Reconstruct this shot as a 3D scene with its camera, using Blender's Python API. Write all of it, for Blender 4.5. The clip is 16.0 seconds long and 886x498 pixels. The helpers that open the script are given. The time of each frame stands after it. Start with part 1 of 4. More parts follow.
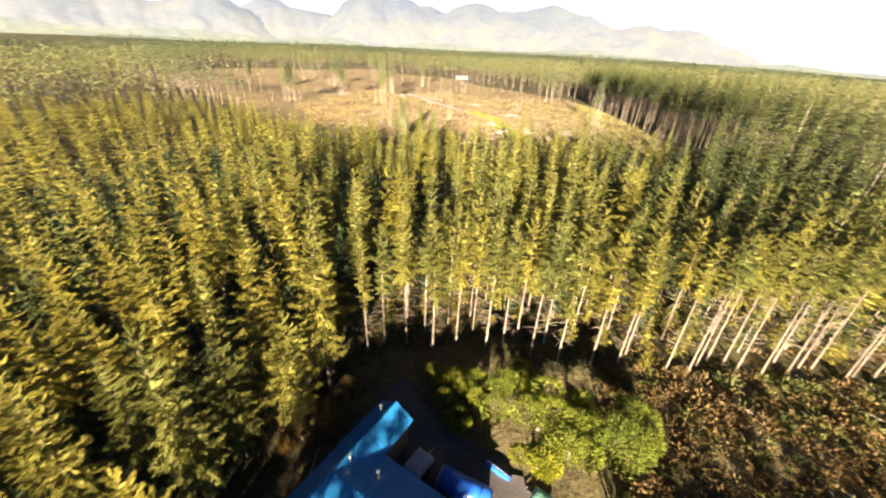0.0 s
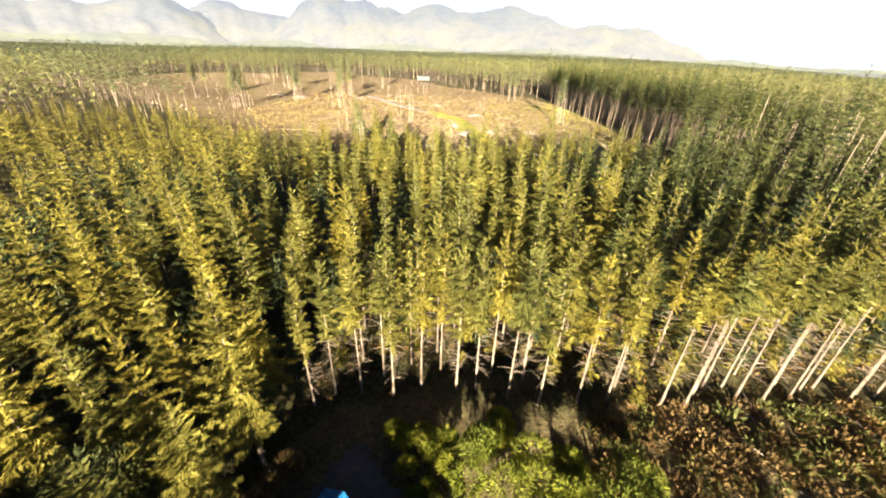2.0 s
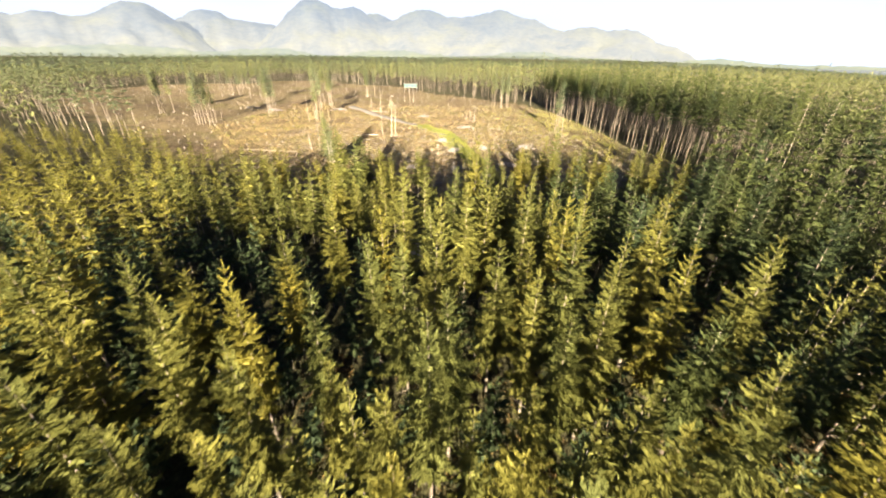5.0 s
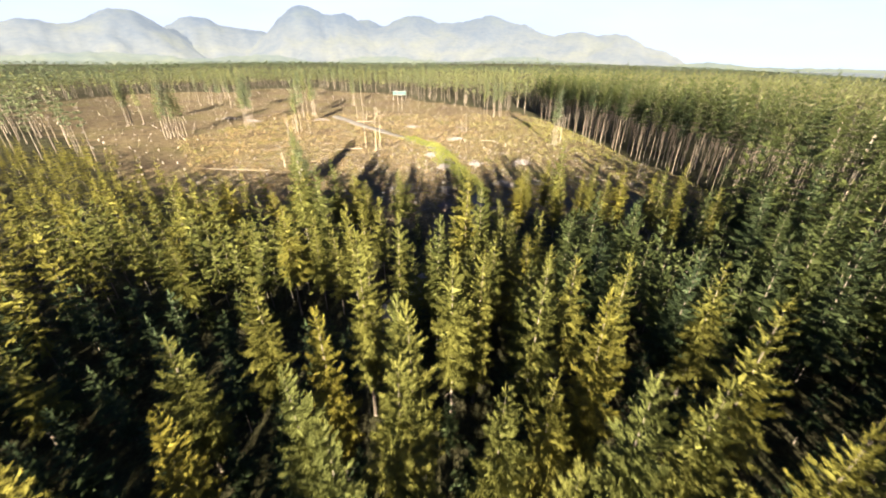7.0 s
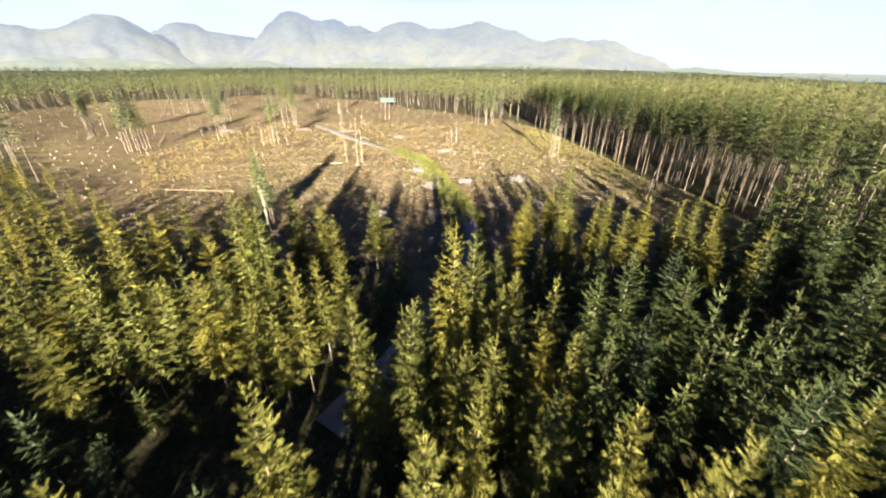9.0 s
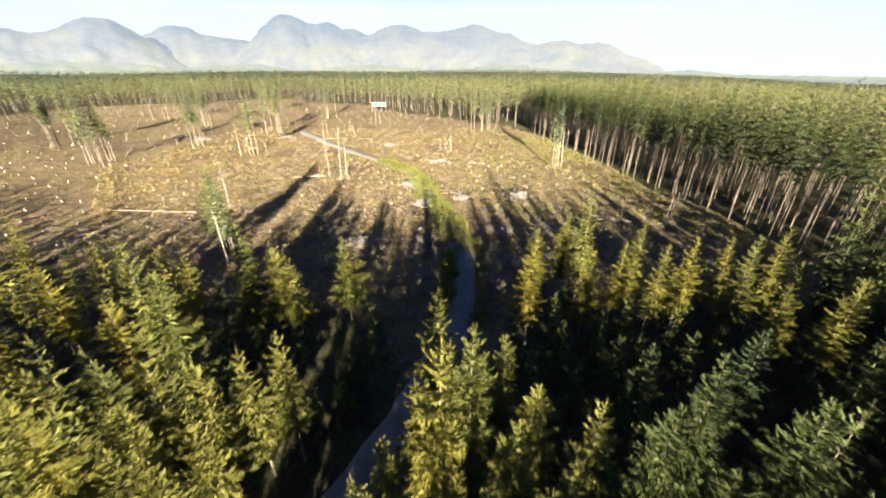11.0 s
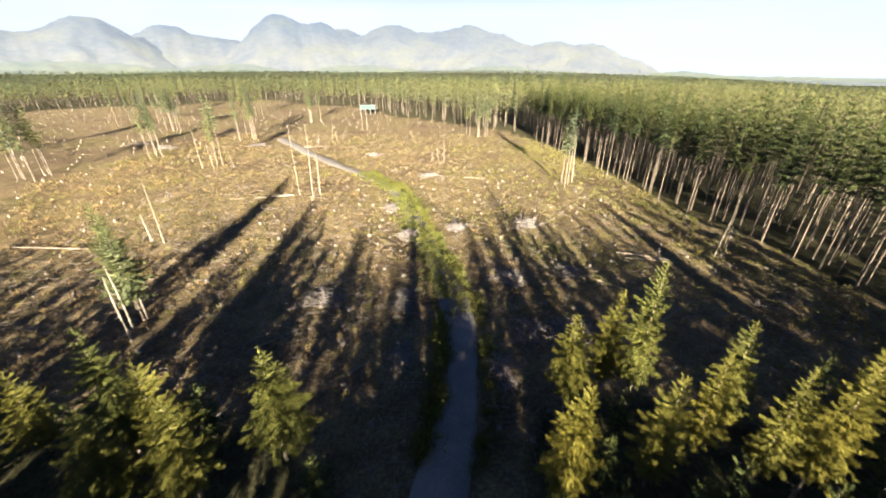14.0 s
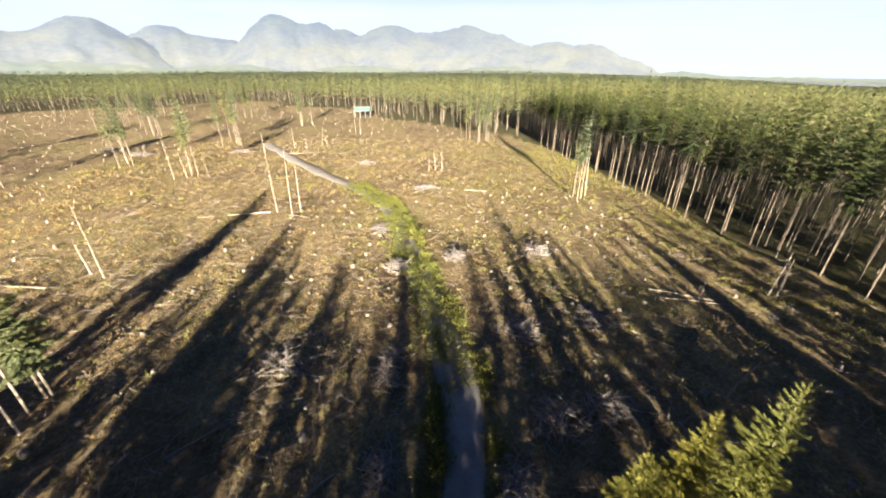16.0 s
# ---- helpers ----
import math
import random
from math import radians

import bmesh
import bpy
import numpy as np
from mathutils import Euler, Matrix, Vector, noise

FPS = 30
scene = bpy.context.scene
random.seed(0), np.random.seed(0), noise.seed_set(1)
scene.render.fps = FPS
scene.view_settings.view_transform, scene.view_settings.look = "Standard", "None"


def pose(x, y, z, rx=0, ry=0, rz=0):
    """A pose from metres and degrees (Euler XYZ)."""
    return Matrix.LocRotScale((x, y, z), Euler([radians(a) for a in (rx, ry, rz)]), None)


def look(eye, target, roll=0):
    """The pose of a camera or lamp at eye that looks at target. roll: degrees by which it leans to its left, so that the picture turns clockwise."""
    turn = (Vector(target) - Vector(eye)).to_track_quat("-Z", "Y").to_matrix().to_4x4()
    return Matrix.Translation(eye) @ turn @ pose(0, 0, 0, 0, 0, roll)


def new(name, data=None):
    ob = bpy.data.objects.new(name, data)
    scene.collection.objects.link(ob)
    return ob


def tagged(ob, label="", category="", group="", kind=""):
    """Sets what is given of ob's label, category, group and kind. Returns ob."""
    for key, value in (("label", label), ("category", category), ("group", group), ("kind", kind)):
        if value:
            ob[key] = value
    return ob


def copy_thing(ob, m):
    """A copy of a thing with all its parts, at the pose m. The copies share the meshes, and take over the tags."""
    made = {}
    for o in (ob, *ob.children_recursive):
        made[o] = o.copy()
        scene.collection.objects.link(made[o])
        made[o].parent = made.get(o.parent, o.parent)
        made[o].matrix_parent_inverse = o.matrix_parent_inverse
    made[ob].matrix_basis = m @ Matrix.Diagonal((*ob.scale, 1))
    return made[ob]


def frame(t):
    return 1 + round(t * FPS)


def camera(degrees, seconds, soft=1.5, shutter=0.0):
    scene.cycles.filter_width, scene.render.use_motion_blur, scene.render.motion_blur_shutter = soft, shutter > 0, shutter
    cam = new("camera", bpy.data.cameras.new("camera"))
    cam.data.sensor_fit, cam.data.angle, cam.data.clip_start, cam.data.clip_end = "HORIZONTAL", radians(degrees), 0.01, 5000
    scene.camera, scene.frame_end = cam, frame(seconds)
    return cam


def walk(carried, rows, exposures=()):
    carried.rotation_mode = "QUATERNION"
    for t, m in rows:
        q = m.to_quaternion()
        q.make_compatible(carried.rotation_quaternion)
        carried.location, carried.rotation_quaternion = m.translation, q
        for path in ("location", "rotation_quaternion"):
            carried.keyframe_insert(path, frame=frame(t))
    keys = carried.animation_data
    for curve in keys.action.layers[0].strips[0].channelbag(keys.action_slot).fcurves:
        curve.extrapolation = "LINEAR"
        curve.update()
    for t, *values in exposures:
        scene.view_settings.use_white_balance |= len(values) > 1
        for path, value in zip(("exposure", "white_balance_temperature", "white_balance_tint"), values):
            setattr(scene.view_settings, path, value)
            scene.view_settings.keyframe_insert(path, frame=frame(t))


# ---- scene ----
# ---------------- camera ----------------
cam = camera(100.2, 16.0, soft=1.95, shutter=0.5)
METRES, EYE, TILT, LEAN, TURN = 110.0, 33.0, 0.0, 0.0, 11.3
ROWS = [
    (0.0, 0.0, 0.0, 0.0, 1.27, -28.87, -2.31),
    (0.5, 0.0037, 0.0136, 0.0006, -3.5, -28.74, -1.96),
    (1.0, 0.0081, 0.0302, -0.0009, -4.17, -28.71, -1.76),
    (1.5, 0.0126, 0.0499, -0.003, -4.8, -28.69, -1.65),
    (2.0, 0.0164, 0.0716, -0.0062, -3.97, -28.59, -1.57),
    (2.5, 0.022, 0.096, -0.0088, -3.88, -28.53, -1.32),
    (3.0, 0.0271, 0.1265, -0.01, -3.75, -28.77, -1.24),
    (3.5, 0.0334, 0.1614, -0.0086, -4.19, -28.92, -0.99),
    (4.0, 0.0404, 0.1957, -0.0074, -4.46, -28.54, -0.82),
    (6.5, 0.0747, 0.3691, 0.0008, -6.47, -27.57, -0.22),
    (7.0, 0.0818, 0.4034, 0.0006, -6.48, -27.29, -0.21),
    (7.5, 0.0886, 0.4375, 0.0011, -6.11, -27.08, -0.23),
    (8.0, 0.0958, 0.4713, 0.0017, -6.72, -26.9, -0.2),
    (8.5, 0.1027, 0.5045, 0.0022, -6.93, -26.73, -0.15),
    (9.0, 0.1097, 0.5376, 0.0023, -7.74, -26.62, -0.11),
    (11.5, 0.1425, 0.6964, 0.0009, -8.61, -26.23, -0.06),
    (12.0, 0.1484, 0.728, 0.0003, -9.15, -26.25, -0.1),
    (12.5, 0.1544, 0.7597, -0.0003, -10.07, -26.18, -0.06),
    (13.0, 0.1606, 0.7915, -0.0007, -9.95, -26.19, -0.04),
    (13.5, 0.1664, 0.8229, -0.0013, -8.92, -26.17, -0.12),
    (14.0, 0.1725, 0.8549, -0.0016, -9.26, -26.17, -0.14),
    (14.5, 0.1784, 0.8865, -0.0017, -9.24, -26.18, -0.14),
    (15.0, 0.1842, 0.9162, -0.0021, -9.77, -26.16, -0.08),
    (15.5, 0.1901, 0.9476, -0.0026, -9.62, -26.12, -0.12),
    (16.0, 0.1963, 0.9795, -0.0032, -9.43, -26.12, -0.16),
]
EXPOSURE = [(0.0, 3.42, 6750, 14), (3.5, 3.36, 6550, 11), (6.5, 3.22, 6150, 10), (9.0, 3.2, 6050, 10), (12.5, 3.26, 6050, 10), (16.0, 3.2, 6100, 10)]
walk(cam, [(t, pose(0, 0, EYE, TILT, LEAN, TURN) @ pose(METRES * x, METRES * y, METRES * z, 90 + pitch, roll, yaw)) for t, x, y, z, yaw, pitch, roll in ROWS], EXPOSURE)

# ---------------- world and sun ----------------
SUN_ELEVATION, SUN_BEARING = 11.5, 174.0   # bearing clockwise from +y
world = bpy.data.worlds.new("sky")
scene.world = world
world.use_nodes = True
wn, wl = world.node_tree.nodes, world.node_tree.links
sky = wn.new("ShaderNodeTexSky")
sky.sky_type = 'NISHITA'
sky.sun_disc = False
sky.sun_elevation = radians(SUN_ELEVATION)
sky.sun_rotation = radians(SUN_BEARING)
sky.dust_density = 0.0
sky.air_density = 0.1
sky.altitude = 300.0
wtc = wn.new("ShaderNodeTexCoord")
wmap = wn.new("ShaderNodeMapping")
wmap.inputs["Scale"].default_value = (1.0, 1.0, 4.0)
wl.new(wtc.outputs["Generated"], wmap.inputs["Vector"])
cloud = wn.new("ShaderNodeTexNoise")
cloud.inputs["Scale"].default_value = 2.2
cloud.inputs["Detail"].default_value = 6.0
cloud.inputs["Roughness"].default_value = 0.55
wl.new(wmap.outputs["Vector"], cloud.inputs["Vector"])
cramp = wn.new("ShaderNodeValToRGB")
cramp.color_ramp.elements[0].position, cramp.color_ramp.elements[0].color = 0.30, (0.8, 0.8, 0.8, 1)
cramp.color_ramp.elements[1].position, cramp.color_ramp.elements[1].color = 0.62, (0.95, 0.95, 0.95, 1)
wl.new(cloud.outputs["Fac"], cramp.inputs["Fac"])
# haze and thin cloud thicken towards the horizon, all the way round
wsep = wn.new("ShaderNodeSeparateXYZ")
wl.new(wtc.outputs["Generated"], wsep.inputs["Vector"])
whaze = wn.new("ShaderNodeMapRange")
whaze.inputs["From Min"].default_value, whaze.inputs["From Max"].default_value = 0.11, 0.235
whaze.inputs["To Min"].default_value, whaze.inputs["To Max"].default_value = 1.0, 0.0
wl.new(wsep.outputs["Z"], whaze.inputs["Value"])
wmul = wn.new("ShaderNodeMath")
wmul.operation = 'MULTIPLY'
wl.new(cramp.outputs["Color"], wmul.inputs[0])
wl.new(whaze.outputs["Result"], wmul.inputs[1])
wmix = wn.new("ShaderNodeMixRGB")
wmix.inputs["Color2"].default_value = (2.25, 2.34, 2.65, 1)
wl.new(wmul.outputs["Value"], wmix.inputs["Fac"])
wl.new(sky.outputs["Color"], wmix.inputs["Color1"])
wl.new(wmix.outputs["Color"], wn["Background"].inputs["Color"])
wn["Background"].inputs["Strength"].default_value = 0.05
sun_data = bpy.data.lights.new("sun", 'SUN')
sun_data.energy, sun_data.angle, sun_data.color = 5.0, radians(0.6), (1.0, 0.84, 0.62)
sun = new("sun", sun_data)
_a, _e = radians(SUN_BEARING), radians(SUN_ELEVATION)
TO_SUN = Vector((math.sin(_a) * math.cos(_e), math.cos(_a) * math.cos(_e), math.sin(_e)))
sun.matrix_world = look(TO_SUN * 300, (0, 0, 0))


# ---------------- materials ----------------
def material(name, rough=0.8, metal=0.0, spec=0.3):
    m = bpy.data.materials.new(name)
    m.use_nodes = True
    n, l = m.node_tree.nodes, m.node_tree.links
    b = n["Principled BSDF"]
    b.inputs["Roughness"].default_value = rough
    b.inputs["Metallic"].default_value = metal
    b.inputs["Specular IOR Level"].default_value = spec
    return m, n, l, b


def ramp(n, l, src, stops):
    r = n.new("ShaderNodeValToRGB")
    e = r.color_ramp.elements
    while len(e) < len(stops):
        e.new(0.5)
    for k, (p, c) in zip(e, stops):
        k.position, k.color = p, (*c, 1)
    l.new(src, r.inputs["Fac"])
    return r.outputs["Color"]


def noise_tex(n, l, scale, detail=4.0, rough=0.55, coord="Object", stretch=None):
    tc = n.new("ShaderNodeTexCoord")
    t = n.new("ShaderNodeTexNoise")
    t.inputs["Scale"].default_value, t.inputs["Detail"].default_value, t.inputs["Roughness"].default_value = scale, detail, rough
    out = tc.outputs[coord]
    if stretch:
        mp = n.new("ShaderNodeMapping")
        mp.inputs["Scale"].default_value = stretch
        l.new(out, mp.inputs["Vector"])
        out = mp.outputs["Vector"]
    l.new(out, t.inputs["Vector"])
    return t.outputs["Fac"]


def mix(n, l, fac, a, b, kind='MIX'):
    m = n.new("ShaderNodeMixRGB")
    m.blend_type = kind
    for sock, v in ((m.inputs["Fac"], fac), (m.inputs["Color1"], a), (m.inputs["Color2"], b)):
        if isinstance(v, (int, float)):
            sock.default_value = v
        elif isinstance(v, tuple):
            sock.default_value = (*v, 1)
        else:
            l.new(v, sock)
    return m.outputs["Color"]


def bump(n, l, b, height, strength=0.5, dist=0.05):
    k = n.new("ShaderNodeBump")
    k.inputs["Strength"].default_value, k.inputs["Distance"].default_value = strength, dist
    l.new(height, k.inputs["Height"])
    l.new(k.outputs["Normal"], b.inputs["Normal"])


def simple(name, c1, c2, scale=3.0, rough=0.8, metal=0.0, spec=0.3, rel=0.3, dist=0.02, stretch=None):
    m, n, l, b = material(name, rough, metal, spec)
    f = noise_tex(n, l, scale, 5, 0.6, stretch=stretch)
    l.new(ramp(n, l, f, [(0.3, c1), (0.7, c2)]), b.inputs["Base Color"])
    if rel:
        bump(n, l, b, noise_tex(n, l, scale * 6, 4, 0.6, stretch=stretch), rel, dist)
    return m


def foliage(name, dark, light, warm, glow=0.35):
    """Needles or leaves: colour varies from tree to tree and from spray to spray; part of the light passes through."""
    m, n, l, b = material(name, 0.75, 0.0, 0.15)
    geo = n.new("ShaderNodeNewGeometry")
    info = n.new("ShaderNodeObjectInfo")
    spray = ramp(n, l, geo.outputs["Random Per Island"], [(0.0, dark), (0.55, light), (1.0, warm)])
    tree = ramp(n, l, info.outputs["Random"], [(0.0, (0.66, 0.76, 0.92)), (0.5, (0.98, 1.0, 1.0)), (1.0, (1.22, 1.14, 0.85))])
    patch = ramp(n, l, noise_tex(n, l, 0.09, 2, 0.5, "Object"), [(0.3, (0.8, 0.85, 0.88)), (0.7, (1.12, 1.08, 0.95))])
    col = mix(n, l, 1.0, mix(n, l, 1.0, spray, tree, 'MULTIPLY'), patch, 'MULTIPLY')
    l.new(col, b.inputs["Base Color"])
    tr = n.new("ShaderNodeBsdfTranslucent")
    l.new(mix(n, l, 1.0, col, (1.1, 1.06, 0.75), 'MULTIPLY'), tr.inputs["Color"])
    ms = n.new("ShaderNodeMixShader")
    ms.inputs["Fac"].default_value = glow
    l.new(b.outputs["BSDF"], ms.inputs[1])
    l.new(tr.outputs["BSDF"], ms.inputs[2])
    l.new(ms.outputs["Shader"], n["Material Output"].inputs["Surface"])
    return m


M_NEEDLE = foliage("conifer_needles", (0.108, 0.102, 0.022), (0.143, 0.135, 0.029), (0.176, 0.163, 0.037), 0.16)
# the tall wood's own green; on the filler trees it stands in for shade
M_NEEDLE_DEEP = foliage("deep_green_needles", (0.036, 0.047, 0.018), (0.056, 0.071, 0.026), (0.08, 0.096, 0.036), 0.16)
# paler, greyer green that puts some haze into the far woods' colour
M_NEEDLE_MID = foliage("greyed_needles", (0.08, 0.093, 0.045), (0.115, 0.128, 0.062), (0.15, 0.16, 0.082), 0.16)
M_LEAF = foliage("willow_leaves", (0.095, 0.116, 0.017), (0.165, 0.185, 0.023), (0.22, 0.23, 0.032), 0.35)
M_SCRUB = foliage("scrub_leaves", (0.16, 0.115, 0.064), (0.255, 0.188, 0.104), (0.335, 0.255, 0.148), 0.3)
M_BROWN = foliage("brown_brush", (0.075, 0.05, 0.02), (0.125, 0.082, 0.032), (0.185, 0.122, 0.048), 0.2)
M_ALDER = foliage("alder_leaves", (0.07, 0.076, 0.02), (0.118, 0.124, 0.034), (0.165, 0.162, 0.048), 0.3)
M_RUST = foliage("rust_bracken", (0.125, 0.078, 0.034), (0.19, 0.128, 0.055), (0.25, 0.18, 0.08), 0.25)
M_YOUNG = foliage("young_scrub", (0.14, 0.132, 0.034), (0.215, 0.2, 0.05), (0.29, 0.262, 0.07), 0.3)
M_VERGE = foliage("verge_leaves", (0.1, 0.108, 0.028), (0.15, 0.155, 0.042), (0.2, 0.2, 0.058), 0.3)
M_BARK = simple("pale_bark", (0.085, 0.068, 0.052), (0.21, 0.175, 0.135), 1.2, 0.9, rel=0.6, dist=0.03, stretch=(3, 3, 0.5))
M_SNAG = simple("bleached_wood", (0.16, 0.135, 0.105), (0.3, 0.26, 0.205), 0.8, 0.85, rel=0.5, dist=0.02, stretch=(4, 4, 0.4))
M_SLASH = simple("slash_wood", (0.14, 0.122, 0.112), (0.32, 0.29, 0.27), 0.7, 0.9, rel=0.3)
M_STUMP = simple("cut_wood", (0.13, 0.11, 0.09), (0.27, 0.235, 0.2), 2.5, 0.85, rel=0.3)


def ground_material():
    m, n, l, b = material("cut_ground", 0.95, 0.0, 0.15)
    big = ramp(n, l, noise_tex(n, l, 0.035, 4, 0.6), [(0.32, (0.17, 0.125, 0.075)), (0.52, (0.235, 0.185, 0.1)), (0.7, (0.2, 0.175, 0.068))])
    mid = ramp(n, l, noise_tex(n, l, 0.35, 6, 0.65), [(0.3, (0.6, 0.57, 0.56)), (0.55, (1.0, 1.0, 1.0)), (0.75, (1.25, 1.18, 1.02))])
    fine = ramp(n, l, noise_tex(n, l, 2.6, 5, 0.7), [(0.35, (0.55, 0.52, 0.5)), (0.6, (1.1, 1.1, 1.1)), (0.72, (1.7, 1.6, 1.45))])
    # forest floor colour, made darker also for the shade under the trees
    shaded_floor = ramp(n, l, noise_tex(n, l, 0.2, 5, 0.6), [(0.3, (0.05, 0.045, 0.024)), (0.7, (0.085, 0.085, 0.035))])
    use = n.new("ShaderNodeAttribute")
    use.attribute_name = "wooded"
    base = mix(n, l, use.outputs["Fac"], big, shaded_floor)
    l.new(mix(n, l, 1.0, mix(n, l, 1.0, base, mid, 'MULTIPLY'), fine, 'MULTIPLY'), b.inputs["Base Color"])
    bump(n, l, b, noise_tex(n, l, 1.6, 6, 0.7), 1.0, 0.35)
    return m


M_GROUND = ground_material()


def gravel_material(name, c1, c2):
    m, n, l, b = material(name, 0.95, 0.0, 0.2)
    a = ramp(n, l, noise_tex(n, l, 0.25, 5, 0.6), [(0.3, c1), (0.7, c2)])
    g = ramp(n, l, noise_tex(n, l, 7.0, 4, 0.7), [(0.3, (0.7, 0.7, 0.7)), (0.7, (1.25, 1.25, 1.25))])
    l.new(mix(n, l, 1.0, a, g, 'MULTIPLY'), b.inputs["Base Color"])
    bump(n, l, b, noise_tex(n, l, 5.0, 5, 0.7), 0.8, 0.06)
    return m


M_ROAD = gravel_material("road_gravel", (0.17, 0.155, 0.14), (0.29, 0.27, 0.245))
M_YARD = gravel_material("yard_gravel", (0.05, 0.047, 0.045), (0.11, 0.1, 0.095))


# ---------------- mesh helpers ----------------
def mesh_np(name, V, Q, mats):
    """A mesh from arrays of vertices (n, 3) and faces of three or of four corners."""
    me = bpy.data.meshes.new(name)
    V, Q = np.asarray(V, np.float32).reshape(-1, 3), np.asarray(Q, np.int32)
    k = Q.shape[1]
    me.vertices.add(len(V))
    me.vertices.foreach_set("co", V.ravel())
    me.loops.add(Q.size)
    me.loops.foreach_set("vertex_index", Q.ravel())
    me.polygons.add(len(Q))
    me.polygons.foreach_set("loop_start", np.arange(0, Q.size, k, dtype=np.int32))
    me.update(calc_edges=True)
    for m in mats if isinstance(mats, (list, tuple)) else [mats]:
        me.materials.append(m)
    return me


def smooth(me):
    me.polygons.foreach_set("use_smooth", np.ones(len(me.polygons), bool))
    return me


def part(name, me, parent, label=""):
    """Links mesh data as one object under a thing or part."""
    ob = new(name, me)
    ob.parent = parent
    return tagged(ob, label)


def bm_part(name, bm, mat, parent, label="", rounded=False):
    me = bpy.data.meshes.new(name)
    bm.to_mesh(me)
    bm.free()
    me.materials.append(mat)
    if rounded:
        smooth(me)
    return part(name, me, parent, label)


def thing(name, at, label, category, group="", turn=0.0, size=1.0):
    ob = new(name)
    ob.location, ob.rotation_euler, ob.scale = at, (0, 0, radians(turn)), (size, size, size)
    ob.empty_display_size = 0.3
    return tagged(ob, label, category, group)


def box(bm, lo, hi, bevel=0.0):
    r = bmesh.ops.create_cube(bm, size=1.0)
    for v in r["verts"]:
        v.co = Vector([lo[i] + (v.co[i] + 0.5) * (hi[i] - lo[i]) for i in range(3)])
    if bevel:
        es = list({e for v in r["verts"] for e in v.link_edges})
        bmesh.ops.bevel(bm, geom=es, offset=bevel, segments=2, affect='EDGES')


def boxed(name, lo, hi, mat, parent, label="", bevel=0.0):
    bm = bmesh.new()
    box(bm, lo, hi, bevel)
    return bm_part(name, bm, mat, parent, label)


def tube(path, radii, sides=7, cap=True):
    """Vertices and quads of a tapering tube along a path."""
    path, radii = np.asarray(path, float), np.asarray(radii, float)
    d = np.gradient(path, axis=0)
    d /= np.linalg.norm(d, axis=1)[:, None] + 1e-9
    ref = np.where(np.abs(d[:, 2:3]) > 0.8, [[1.0, 0, 0]], [[0, 0, 1.0]])
    a = np.cross(d, ref)
    a /= np.linalg.norm(a, axis=1)[:, None] + 1e-9
    b = np.cross(d, a)
    th = np.linspace(0, 2 * np.pi, sides, endpoint=False)
    V = path[:, None] + radii[:, None, None] * (np.cos(th)[None, :, None] * a[:, None] + np.sin(th)[None, :, None] * b[:, None])
    k, s = len(path), sides
    i, j = np.meshgrid(np.arange(k - 1), np.arange(s), indexing='ij')
    Q = np.stack([i * s + j, i * s + (j + 1) % s, (i + 1) * s + (j + 1) % s, (i + 1) * s + j], -1).reshape(-1, 4)
    V = V.reshape(-1, 3)
    if cap:
        c = (k - 1) * s
        extra = [[c, c + 1, c + 2, c + 3]] if s == 4 else [[c + 0, c + m, c + m + 1, c + m + 2] for m in range(1, s - 2, 2)]
        Q = np.vstack([Q, np.array(extra, int)])
    return V, Q


def join(parts):
    """Several (vertices, quads) as one."""
    Vs, Qs, o = [], [], 0
    for V, Q in parts:
        Vs.append(V)
        Qs.append(np.asarray(Q) + o)
        o += len(V)
    return np.vstack(Vs), np.vstack(Qs)


def spikes(P, D, S, L, W):
    """Pointed sprays as single triangles, widest at their foot."""
    V = np.stack([P + S * (W / 2)[:, None], P + D * L[:, None], P - S * (W / 2)[:, None]], 1)
    return V.reshape(-1, 3), np.arange(len(P) * 3).reshape(-1, 3)


def unit(a):
    return a / (np.linalg.norm(a, axis=-1, keepdims=True) + 1e-9)


# ---------------- the lie of the land ----------------
def smoothstep(a, b, x):
    t = np.clip((x - a) / (b - a), 0, 1)
    return t * t * (3 - 2 * t)


def land(x, y):
    """Height of the ground."""
    x, y = np.asarray(x, float), np.asarray(y, float)
    z = -2.2 * (1 - smoothstep(24, 62, y)) * (1 - 0.8 * smoothstep(6, 22, x) * smoothstep(20, 34, y))
    z = z + 0.35 * np.sin(x * 0.11 + 1.3) * np.sin(y * 0.09) + 0.2 * np.sin(x * 0.31 + y * 0.23)
    far = smoothstep(420, 1500, np.hypot(x, y))
    # the country falls away to the east
    fall = 0.021 * np.maximum(0, np.hypot(x, y - 60) - 300) * smoothstep(0.2, 0.85, np.arctan2(x, y - 60))
    return z + far * (6 * np.sin(x * 0.004 + 1) * np.sin(y * 0.003) - 4) - fall


CLEARING = [(-95, 136), (-62, 128), (-38, 120), (-14, 120), (0, 100), (8, 119), (14, 129), (26, 123), (42, 126), (58, 128), (69, 131), (66.5, 144), (64.5, 158), (61, 175), (58, 189), (55.5, 204), (52, 226), (49, 244), (45, 267), (38, 292), (28, 316), (16, 326), (-3, 346), (-26, 371), (-48, 384),
            (-76, 440), (-106, 463), (-138, 463), (-194, 520), (-250, 515), (-258, 455), (-305, 452), (-345, 404), (-330, 300), (-255, 240), (-176, 200), (-112, 152)]
YARD = [(-17, -70), (-17.5, 24), (-17, 29), (-14, 33), (-8, 35), (0, 36.6), (10, 36.4), (22, 37), (29, 39), (38, 40), (46, 41.6), (62, 46), (130, 58), (220, 60), (220, -70)]
